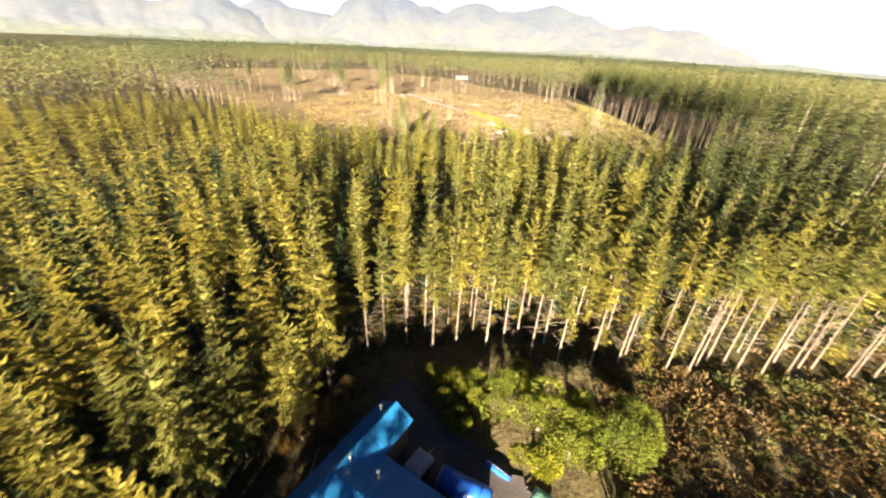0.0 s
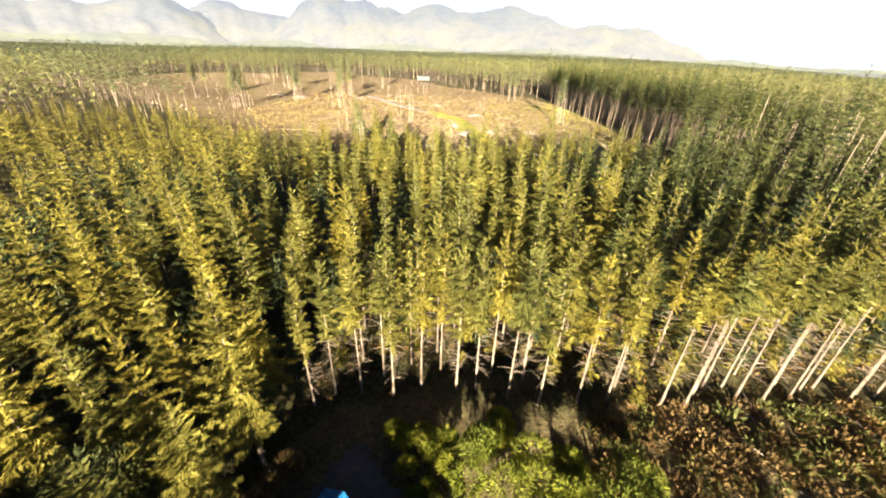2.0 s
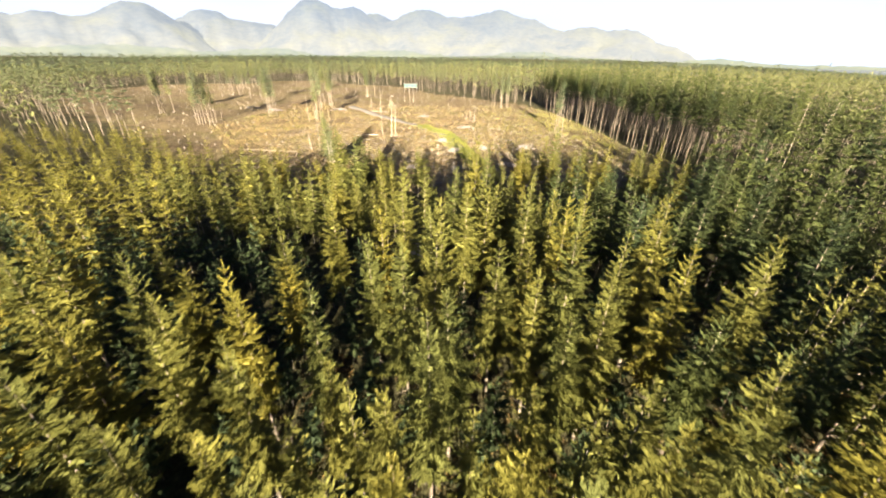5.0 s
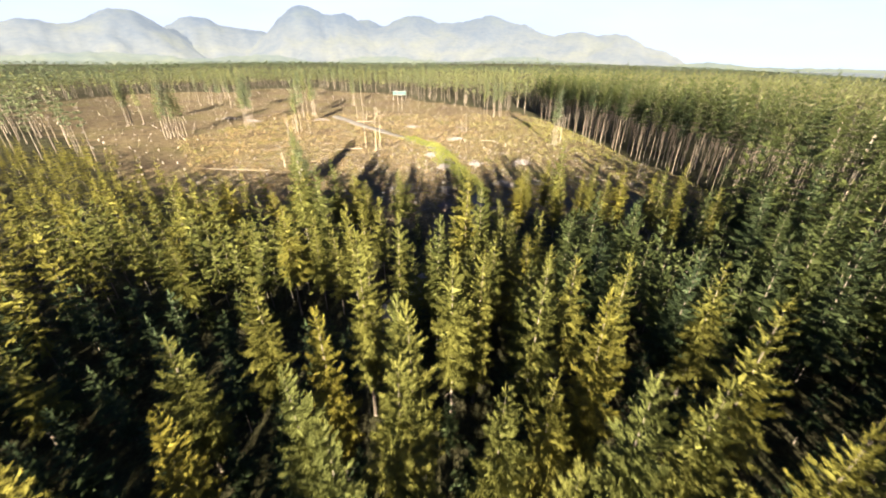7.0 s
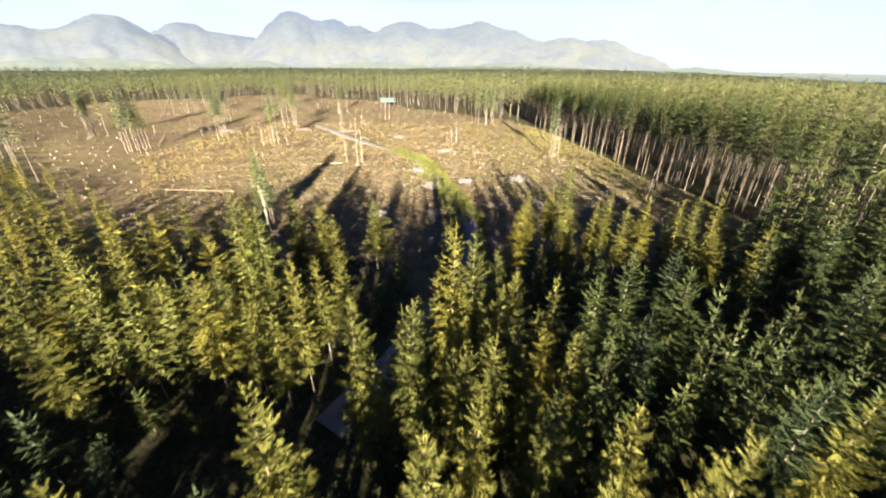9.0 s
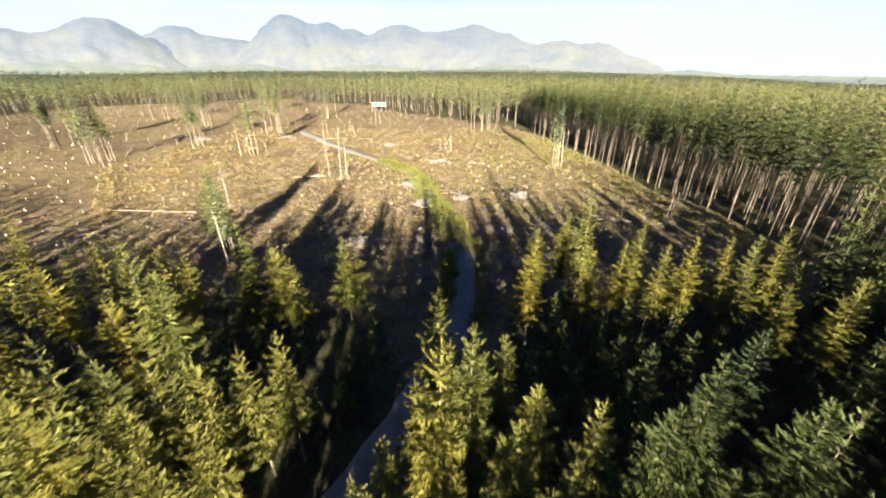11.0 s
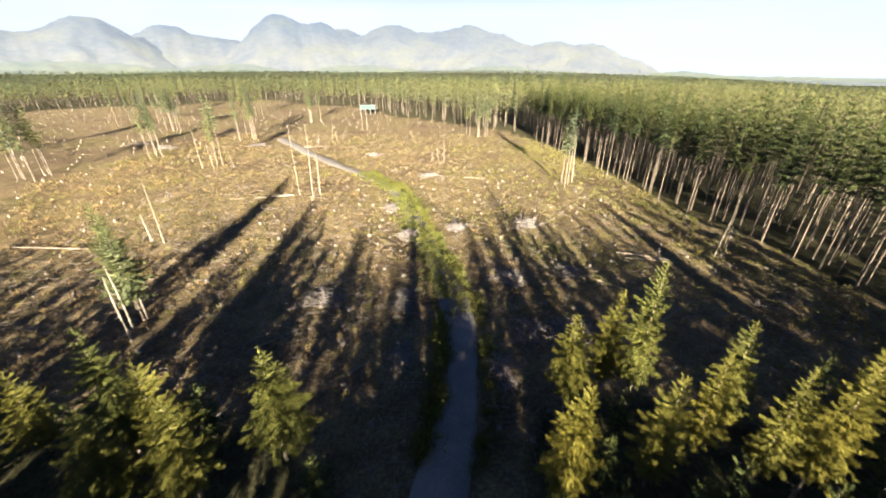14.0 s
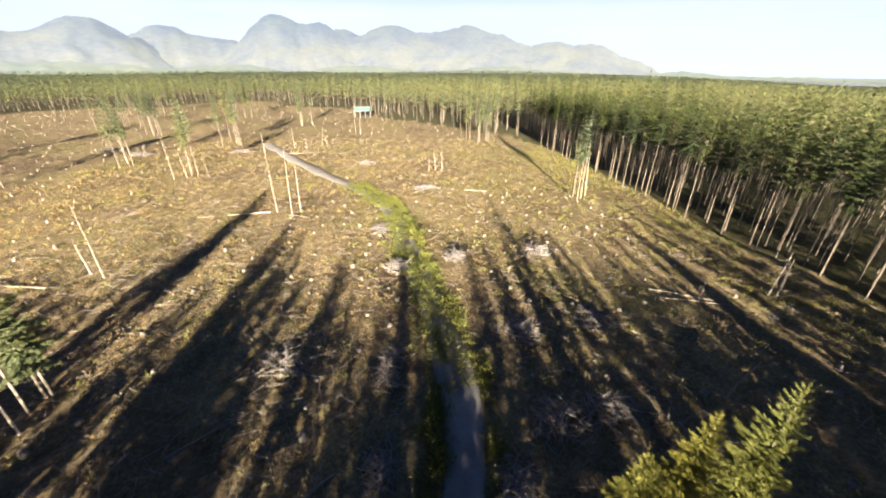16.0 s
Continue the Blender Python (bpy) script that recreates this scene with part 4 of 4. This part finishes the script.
PILES = [(-16, 185, 2.5, 3, 1.2), (-9.8, 168.5, 2.2, 2.6, 1.4), (-7.2, 143.5, 1.9, 4.2, 1.2), (-6.2, 131, 1.6, 3.2, 1.0), (16.2, 174.5, 3.2, 3.2, 1.8), (0.6, 172, 2.0, 3.0, 1.0), (-8.4, 217, 4, 2.2, 1.0), (-33, 247, 4.5, 2.6, 1.2),
         (6.4, 129.5, 1.7, 3.4, 1.2), (16.5, 138, 4.2, 3.4, 1.2), (10.3, 137, 3.0, 3.2, 1.0), (-20, 143, 4, 3, 0.8), (-88, 262, 5, 3, 1.5), (-127, 256, 6, 3, 1.6), (-145, 265, 5, 3, 1.4), (9, 151, 3.5, 3, 0.8), (20, 154, 3.5, 3.5, 0.8)]
for i, p in enumerate(PILES):
    slash_pile(*p, 80, 400 + i)


# standing dead poles
def snag(x, y, h, r=0.2, lean=(0.0, 0.0), seed=0, limbs=8):
    rng = np.random.default_rng(seed)
    z = np.linspace(-0.4, h, 6)
    f = np.clip(z, 0, None) / h
    path = np.stack([lean[0] * f + 0.12 * np.sin(f * 4 + seed) * f, lean[1] * f, z], 1)
    root = thing("dead_tree", (x, y, float(land(x, y))), "bleached bare dead tree standing in the cut", "dead tree", "dead trees")
    part("trunk", smooth(mesh_np("trunk", *tube(path, r * (1.15 - 0.75 * f), 7), M_SNAG)), root)
    for _ in range(limbs):
        q = rng.uniform(0.35, 0.97)
        a, g = rng.uniform(0, 6.28), rng.uniform(0.4, 1.2) * (1.2 - q)
        p0 = np.array([lean[0] * q, lean[1] * q, h * q])
        p1 = p0 + g * np.array([math.cos(a), math.sin(a), rng.uniform(-0.2, 0.3)])
        part("branch_stub", mesh_np("branch_stub", *tube([p0, p1], [0.05, 0.02], 4, False), M_SNAG), root)


SNAGS = [(-43.9, 195.5, 19.6), (-39.3, 193.4, 16.1), (-38.2, 196, 12), (-58.9, 162.1, 13.2), (-63, 163.9, 6.1), (36.8, 211.5, 12.7), (34.6, 208.4, 16.2), (51, 160.6, 5.2), (50.4, 161.4, 7.7), (52.3, 161.8, 6.4), (-87.8, 226.8, 8.8), (-90.3, 224.3, 13.5), (-80.4, 227.1, 7),
         (-4.4, 239.2, 8.3), (-6.7, 239.1, 5.9), (-9, 238, 5), (-53.9, 316.6, 14.1), (-51.5, 316.7, 9.6), (-64.6, 272.1, 6.6), (-61.7, 283.9, 7.9), (-58, 280, 5), (38.8, 159.9, 4.2), (-71, 275, 9),
         (84, 141, 22), (82, 131, 21.5), (83.4, 132, 23), (84.5, 113, 20), (89, 117, 21), (90.3, 115, 20), (91, 117, 21), (71, 91, 20), (84, 101.5, 20), (86, 102, 21), (87.5, 100, 22), (88.6, 101, 19)]
for i, (x, y, h) in enumerate(SNAGS):
    snag(x, y, h, 0.1 + 0.02 * (i % 3), (float(rng_c.normal(0, 0.4)), float(rng_c.normal(0, 0.4))), 500 + i)
# thinly crowned survivors left standing in groups
SPARSE = [conifer_kind(600 + i, 19, 8.0 + i, 2.3, 72, 9.5, 0.55, M_NEEDLE_MID, "spindly surviving conifer standing in the cut", 0.2, 24, 0.14) for i in range(3)]
GROUPS = [(13.8, 297, 20, 6, 2.5), (-104, 283, 18, 7, 5), (-161, 306, 19, 7, 6), (-138, 211, 15, 8, 5), (-122, 242, 17, 5, 5), (33.4, 210.3, 24, 2, 1.0), (-200, 330, 18, 7, 8), (-96, 345, 18, 5, 6), (-150, 380, 18, 8, 10), (-230, 400, 18, 8, 12), (-88, 230, 15, 3, 3), (-185, 240, 16, 6, 6), (6, 300, 15, 2, 2)]
for gx, gy, gh, k, sp in GROUPS:
    gh = 23.5 if gh < 20 else gh
    for i in range(k):
        plant(SPARSE, gx + float(rng_c.normal(0, sp * 0.6)), gy + float(rng_c.normal(0, sp * 0.6)), gh * float(rng_c.uniform(0.8, 1.12)), "survivors in the cut", i % 3)


BUSHY = [conifer_kind(660, 18, 4.5, 3.8, 120, 17, 0.5, M_NEEDLE_MID, "broad dark conifer standing in the open cut", 0.08, 12, 0.18)]
plant(BUSHY, -46.2, 139.2, 17.4, "survivors in the cut")
plant(BUSHY, -44.6, 138.0, 14.5, "survivors in the cut")
for i, (x, y, h) in enumerate([(-44.5, 136, 10), (-44.2, 138.3, 9.4), (-42.6, 133.4, 9.8)]):
    snag(x, y, h, 0.14, (-0.3, 0.2), 560 + i)


# fallen logs
def fallen_log(x1, y1, x2, y2, r, lift=0.25):
    z1, z2 = float(land(x1, y1)) + lift, float(land(x2, y2)) + lift
    t = np.linspace(0, 1, 6)
    path = np.stack([(x2 - x1) * t, (y2 - y1) * t + 0.15 * np.sin(t * 5), (z2 - z1) * t], 1)
    ob = new("fallen_log", smooth(mesh_np("fallen_log", *tube(path, r * (1 - 0.55 * t), 7), M_SNAG)))
    ob.location = (x1, y1, z1)
    tagged(ob, "long pale fallen trunk lying in the scrub", "fallen log", "fallen logs")


for lg in [(-46, 196, -62, 191.4, 0.22), (32.4, 163, 41, 160, 0.16), (33, 160.5, 43, 158.5, 0.12), (-66, 159, -90, 160, 0.16), (-40, 193, -34, 191, 0.14), (-70, 262, -58, 268, 0.2), (30, 140, 38, 146, 0.12), (-26, 131, -21, 136.5, 0.1), (-12, 128, -9.5, 131, 0.14), (45, 33, 54, 28, 0.18), (40, 36, 50, 31, 0.15), (52, 37, 61, 30, 0.16), (-66, 165.5, -64, 163, 0.12), (3, 215, 9, 214, 0.16), (25, 152, 31, 147, 0.1)]:
    fallen_log(*lg)


# far hut on stilts at the head of the road
M_WHITE = simple("white_paint", (0.24, 0.24, 0.235), (0.3, 0.3, 0.29), 2.0, 0.5, rel=0.1)
M_TEAL = simple("green_panel", (0.16, 0.36, 0.3), (0.22, 0.44, 0.37), 1.0, 0.5, rel=0.1)


M_HUT = simple("weathered_white_board", (0.075, 0.075, 0.073), (0.11, 0.11, 0.105), 1.0, 0.7, rel=0.1)
M_HUT_GREEN = simple("weathered_green_board", (0.022, 0.06, 0.05), (0.035, 0.085, 0.07), 1.0, 0.7, rel=0.1)


def far_hut():
    root = thing("lookout_hut", (-67, 391, float(land(-67, 391))), "white and green hut raised on posts", "hut", turn=8)
    for x in (-5.4, -1.8, 1.8, 5.4):
        for y in (-2, 2):
            boxed("post", (x - 0.16, y - 0.16, -0.4), (x + 0.16, y + 0.16, 4.2), M_HUT, root)
    boxed("deck", (-6.2, -2.8, 4.2), (6.2, 2.8, 4.55), M_HUT, root, "white deck", 0.03)
    boxed("wall", (-5.6, -2.2, 4.554), (5.6, 2.2, 7.1), M_HUT_GREEN, root, "green panel wall", 0.03)
    for x in (-4.9, -2.45, 0, 2.45, 4.9):
        boxed("mullion", (x - 0.07, -2.3, 4.56), (x + 0.07, -2.204, 7.1), M_HUT, root)
    boxed("roof", (-6.5, -3.0, 7.104), (6.5, 3.0, 7.5), M_HUT, root, "flat white roof", 0.05)


far_hut()

# ---------------- the yard ----------------


def yard():
    poly = [(-15.6, -6), (-15.4, 16), (-13.6, 23), (-11.2, 29.4), (-9.4, 30.2), (-6.8, 27.6), (-3.6, 25.8), (0.5, 23.8), (5, 21), (9, 17), (13, 10), (14, -6)]
    bm = bmesh.new()
    xs, ys = np.arange(-16, 15, 0.7), np.arange(-6, 31, 0.7)
    grid = {}
    for i, x in enumerate(xs):
        for j, y in enumerate(ys):
            if inside(poly, np.array(x), np.array(y)):
                jx, jy = x + random.uniform(-0.2, 0.2), y + random.uniform(-0.2, 0.2)
                grid[i, j] = bm.verts.new((jx, jy, float(land(jx, jy)) + 0.26 + random.uniform(-0.02, 0.02)))
    for (i, j), v in grid.items():
        q = [grid.get(k) for k in ((i, j), (i + 1, j), (i + 1, j + 1), (i, j + 1))]
        if all(q):
            bm.faces.new(q)
    me = bpy.data.meshes.new("yard")
    bm.to_mesh(me)
    bm.free()
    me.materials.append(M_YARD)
    tagged(new("yard", smooth(me)), "dark gravel yard round the house", "yard", kind="structure")


yard()
M_ROOF = simple("blue_roof_metal", (0.008, 0.12, 0.3), (0.014, 0.17, 0.38), 0.6, 0.38, 0.0, 0.5, 0.1, 0.01)
M_WALL = simple("cedar_wall", (0.12, 0.075, 0.045), (0.2, 0.13, 0.08), 1.5, 0.8, rel=0.3, stretch=(1, 1, 6))
M_GLASS = simple("dark_glass", (0.01, 0.012, 0.015), (0.02, 0.022, 0.025), 1.0, 0.05, 0.0, 0.6, 0)
M_STEEL = simple("galvanised_steel", (0.45, 0.46, 0.47), (0.62, 0.63, 0.64), 4.0, 0.35, 0.9, 0.5, 0.1)
M_BLUE = simple("blue_plastic", (0.008, 0.07, 0.36), (0.012, 0.1, 0.45), 1.0, 0.35, 0.0, 0.5, 0.1)
M_TARP = simple("grey_tarpaulin", (0.27, 0.255, 0.26), (0.38, 0.36, 0.365), 1.2, 0.7, rel=0.5, dist=0.05)
M_RUBBER = simple("black_rubber", (0.02, 0.02, 0.02), (0.035, 0.035, 0.035), 4.0, 0.8, rel=0.2)


def roof_slope(name, root, corners, lift=0.06):
    """A sheet-metal slope with standing ribs, from eave-left, eave-right, ridge-right, ridge-left."""
    a, b, c, d = [Vector(p) for p in corners]
    nrm = (b - a).cross(d - a).normalized()
    bm = bmesh.new()
    top = [bm.verts.new(p + nrm * lift) for p in (a, b, c, d)]
    low = [bm.verts.new(p) for p in (a, b, c, d)]
    bm.faces.new(top)
    bm.faces.new(low[::-1])
    for i in range(4):
        bm.faces.new((low[i], low[(i + 1) % 4], top[(i + 1) % 4], top[i]))
    ob = bm_part(name, bm, M_ROOF, root)
    ribs = int((b - a).length / 0.45)
    for k in range(1, ribs):
        t = k / ribs
        p, q = a.lerp(b, t) + nrm * (lift + 0.002), d.lerp(c, t) + nrm * (lift + 0.002)
        e = (b - a).normalized() * 0.025
        bm = bmesh.new()
        vs = [bm.verts.new(v) for v in (p - e, p + e, q + e, q - e, p - e + nrm * 0.04, p + e + nrm * 0.04, q + e + nrm * 0.04, q - e + nrm * 0.04)]
        for f in ((4, 5, 6, 7), (0, 1, 5, 4), (1, 2, 6, 5), (2, 3, 7, 6), (3, 0, 4, 7)):
            bm.faces.new([vs[i] for i in f])
        bm_part("rib", bm, M_ROOF, ob)


def house():
    z0 = float(land(-9, 18)) + 0.2
    root = thing("house", (-8.35, 22.75, z0), "low L-shaped house with bright blue metal roof", "house", turn=-20.5)
    # local: +y along the long wing towards its far gable, +x towards the side wing
    E, R, W, LEN = 3.35, 4.55, 1.95, 15.0
    boxed("wall", (-W + 0.35, -LEN, 0), (W - 0.35, -0.35, E), M_WALL, root, "brown boarded wall")
    boxed("wall", (W - 0.35, -11.4, 0), (9.6, -4.7, E), M_WALL, root, "brown boarded wall")
    bm = bmesh.new()
    for y in (-0.35, -0.55):
        vs = [bm.verts.new(p) for p in ((-W + 0.35, y, E), (W - 0.35, y, E), (0, y, R - 0.2))]
        bm.faces.new(vs)
    bm_part("gable", bm, M_WALL, root)
    roof_slope("roof_slope", root, [(-W, 0, E), (-W, -LEN, E), (0, -LEN, R), (0, 0, R)])
    roof_slope("roof_slope", root, [(W, -LEN, E), (W, 0, E), (0, 0, R), (0, -LEN, R)])
    # side wing, ridge across
    yf, yn = -4.1, -12.0
    ym = (yf + yn) / 2
    R2 = R - 0.02
    roof_slope("roof_slope", root, [(10, yf, E), (0, yf, E + 0.05), (0, ym, R2), (10, ym, R2)])
    roof_slope("roof_slope", root, [(0, yn, E + 0.05), (10, yn, E), (10, ym, R2), (0, ym, R2)])
    bm = bmesh.new()
    box(bm, (-0.09, -LEN, R - 0.01), (0.09, 0.03, R + 0.10), 0.02)
    bm_part("ridge_cap", bm, M_ROOF, root)
    for x, y, z in ((-0.9, -1.3, 4.0), (0.5, -6.6, 4.6), (3.2, -6.2, 4.35)):
        bm = bmesh.new()
        bmesh.ops.create_cone(bm, cap_ends=True, segments=12, radius1=0.09, radius2=0.09, depth=0.9, matrix=Matrix.Translation((x, y, z + 0.3)))
        bmesh.ops.create_cone(bm, cap_ends=True, segments=12, radius1=0.19, radius2=0.05, depth=0.16, matrix=Matrix.Translation((x, y, z + 0.83)))
        bm_part("vent_pipe", bm, M_STEEL, root, "galvanised vent pipe with cap", True)
    for x in (3.2, 6.4):
        w = boxed("window", (x, -4.704, 1.0), (x + 1.4, -4.66, 2.2), M_GLASS, root, "dark window pane")
        for lo, hi in (((x - 0.08, -4.655, 0.92), (x + 1.48, -4.60, 1.0)), ((x - 0.08, -4.655, 2.2), (x + 1.48, -4.60, 2.28)), ((x - 0.08, -4.655, 1.0), (x, -4.60, 2.2)), ((x + 1.4, -4.655, 1.0), (x + 1.48, -4.60, 2.2))):
            boxed("frame_bar", lo, hi, M_WHITE, w)


house()


def water_tank():
    z0 = float(land(-0.8, 18.4)) + 0.27
    root = thing("water_tank", (-0.8, 18.3, z0), "large blue plastic tank lying on its side", "tank", turn=-14)
    bm = bmesh.new()
    bmesh.ops.create_cone(bm, cap_ends=True, segments=28, radius1=1.05, radius2=1.05, depth=4.6, matrix=Matrix.Translation((0, 0, 1.16)) @ Matrix.Rotation(radians(90), 4, 'Y'))
    bmesh.ops.bevel(bm, geom=[e for e in bm.edges if len(e.link_faces) == 2 and e.calc_face_angle() > 1], offset=0.12, segments=3, affect='EDGES')
    bm_part("shell", bm, M_BLUE, root, "blue shell", True)
    for x in (-1.5, -0.5, 0.5, 1.5):
        V, Q = tube([(x - 0.07, 0, 1.16), (x + 0.07, 0, 1.16)], [1.09, 1.09], 28, False)
        part("hoop", mesh_np("hoop", V, Q, M_BLUE), root)
    V, Q = tube([(-2.36, 0, 1.16), (-2.2, 0, 1.16)], [1.0, 1.1], 28, False)
    part("rim", mesh_np("rim", V, Q, M_WHITE), root, "white end rim")
    for x in (-1.4, 1.4):
        boxed("cradle", (x - 0.12, -0.8, 0), (x + 0.12, 0.8, 0.24), M_WALL, root, "timber cradle", 0.02)


def covered_trailer():
    z0 = float(land(-5.3, 19.6)) + 0.27
    root = thing("trailer", (-5.3, 19.5, z0), "small trailer under a grey tarpaulin", "trailer", turn=-24)
    bm = bmesh.new()
    bmesh.ops.create_grid(bm, x_segments=10, y_segments=12, size=0.5)
    for v in bm.verts:
        x, y = v.co.x * 1.9, v.co.y * 2.7
        e = max(abs(v.co.x), abs(v.co.y)) * 2
        v.co = Vector((x, y, 1.45 - 0.5 * max(0, e - 0.8) / 0.2 + 0.1 * math.cos(v.co.x * 3) + random.uniform(-0.03, 0.03)))
    bm_part("tarpaulin", bm, M_TARP, root, "sagging grey tarpaulin", True)
    boxed("body", (-0.88, -1.28, 0.5), (0.88, 1.28, 1.0), M_STEEL, root, "steel tub", 0.04)
    for x in (-1.0, 1.0):
        V, Q = tube([(x - 0.1, 0, 0.36), (x + 0.1, 0, 0.36)], [0.36, 0.36], 18, True)
        part("wheel", smooth(mesh_np("wheel", V, Q, M_RUBBER)), root, "black rubber wheel")
    V, Q = tube([(0, 1.25, 0.55), (0, 2.5, 0.45)], [0.05, 0.05], 6)
    part("drawbar", mesh_np("drawbar", V, Q, M_STEEL), root)


def punt():
    z0 = float(land(2, 21)) + 0.27
    root = thing("small_boat", (2.0, 21.3, z0), "narrow blue boat upturned on the gravel", "boat", turn=-26)
    bm = bmesh.new()
    rows = []
    for i in range(9):
        t = i / 8
        w = 0.62 * math.sin(math.pi * (0.12 + 0.76 * t)) ** 0.5
        rows.append([bm.verts.new((t * 2.6 - 1.3, 0.6 * w * math.cos(a), 0.34 * math.sin(a))) for a in np.linspace(0, math.pi, 9)])
    for a, b in zip(rows, rows[1:]):
        for i in range(8):
            bm.faces.new((a[i], b[i], b[i + 1], a[i + 1]))
    bm.faces.new(rows[0][::-1])
    bm.faces.new(rows[-1])
    bm_part("hull", bm, M_BLUE, root, "blue hull", True)
    V, Q = tube([(-1.3, 0, 0.34), (0, 0, 0.36), (1.3, 0, 0.34)], [0.015, 0.025, 0.015], 6)
    part("keel", mesh_np("keel", V, Q, M_WHITE), root, "white keel strip")


water_tank()
covered_trailer()
punt()


def tarp_sheet(x, y, turn):
    bm = bmesh.new()
    bmesh.ops.create_grid(bm, x_segments=10, y_segments=8, size=0.5)
    for v in bm.verts:
        v.co = Vector((v.co.x * 2.4, v.co.y * 1.6, 0.12 + 0.22 * math.cos(v.co.x * 2.6) * math.cos(v.co.y * 2.6) + random.uniform(-0.03, 0.03)))
    bmesh.ops.solidify(bm, geom=bm.faces[:], thickness=0.02)
    me = bpy.data.meshes.new("tarpaulin")
    bm.to_mesh(me)
    bm.free()
    me.materials.append(M_TEAL)
    ob = new("tarpaulin", smooth(me))
    ob.matrix_basis = pose(x, y, float(land(x, y)) + 0.28, 0, 0, turn)
    tagged(ob, "crumpled teal tarpaulin over a low heap", "tarpaulin")


tarp_sheet(6.2, 19.4, -25)
fallen_log(-14.6, 14.9, -15.3, 19.6, 0.13, 0.35)


# broad-leaved bushes: a fork of stems and a crown of many small sprays in lobes
def bush(x, y, h, w, seed, mat=None, label="yellow-green willow bush in full leaf"):
    rng = np.random.default_rng(seed)
    root = thing("bush", (x, y, float(land(x, y))), label, "bush", "bushes by the yard")
    lobes = [(rng.normal(0, w * 0.28), rng.normal(0, w * 0.28), h * rng.uniform(0.5, 0.78), w * rng.uniform(0.3, 0.46)) for _ in range(6)]
    stems = [tube([(0, 0, -0.2), (lx * 0.4, ly * 0.4, lz * 0.5), (lx, ly, lz)], [0.07, 0.045, 0.015], 5, False) for lx, ly, lz, _ in lobes]
    part("stems", mesh_np("stems", *join(stems), M_BARK), root)
    out = []
    for lx, ly, lz, lr in lobes:
        n = 1100
        d = unit(rng.normal(0, 1, (n, 3)))
        d[:, 2] = np.abs(d[:, 2]) * 1.0 - 0.35
        P = np.array([lx, ly, lz]) + d * (lr * rng.uniform(0.45, 1.05, n) ** 0.5)[:, None] * [1, 1, 0.9]
        P[:, 2] = np.maximum(P[:, 2], 0.15)
        D = unit(d + rng.normal(0, 0.3, (n, 3)) + [0, 0, 0.3])
        S = unit(np.cross(D, rng.normal(0, 1, (n, 3))))
        ln = rng.uniform(0.18, 0.42, n)
        out.append(spikes(P, D, S, ln, ln * 0.3))
    part("foliage", mesh_np("foliage", *join(out), mat or M_LEAF), root)


for i, (x, y, h, w) in enumerate([(1.8, 29.6, 3.4, 4.2), (5.6, 26.6, 4.4, 4.6), (8.6, 24.2, 4.2, 4.2), (12.6, 25.4, 4.8, 5.4), (15.2, 27.2, 4.0, 3.6), (5.4, 22.4, 2.8, 3.2), (-1.8, 30.4, 2.2, 3.4), (-4.6, 29.8, 1.8, 3.0), (-3.1, 25.3, 1.5, 1.6), (9.8, 28.6, 3.4, 3.4), (12.2, 18.6, 2.6, 3.0), (3.4, 32, 2.2, 2.8)]):
    bush(x, y, h * 1.25, w, 700 + i)
for i, (x, y, h, w) in enumerate([(-16.6, 22.6, 2.4, 3.0), (-15.4, 25.4, 2.0, 2.4), (-17.6, 20.2, 2.2, 2.6)]):
    bush(x, y, h, w, 730 + i, M_RUST, "rust-brown leafy bush at the wood's edge")
# broad-leaved trees among the conifers beside the yard
for i, (x, y, h, w) in enumerate([(-20.6, 23.4, 9.6, 6.0), (-24.6, 20.4, 11.0, 5.6)]):
    bush(x, y, h, w, 760 + i, M_ALDER, "olive-green alder tree with clumped leaves")
# the row of trees south of the yard, whose shade falls over it
PS = scatter(14000, -42, 66, -36, -22, 2.1, lambda x, y: x > -60, 64, [])
forest("forest", PS, np.where(PS[:, 0] < -13.0, 14.0, np.where(PS[:, 0] < 3.0, 17.5, np.where(PS[:, 0] < 21, 6.0, 14.0))) + np.random.default_rng(65).normal(0, 0.9, len(PS)), B_KINDS, 18, 66, M_NEEDLE, "row of conifers south of the yard")
# the last woods before the hills
P6 = scatter(9000, -2600, 2600, 1100, 2900, 34, lambda x, y: (np.abs(x) < 1.25 * y) & (np.hypot(x, y) > 1850) & (np.hypot(x, y) < 2950), 74, [])
forest("forest", P6, np.random.default_rng(75).normal(19, 3, len(P6)) + land(P6[:, 0], P6[:, 1]), D_KINDS, 20, 76, M_NEEDLE_MID, "last distant woods below the mountains", 4.0)
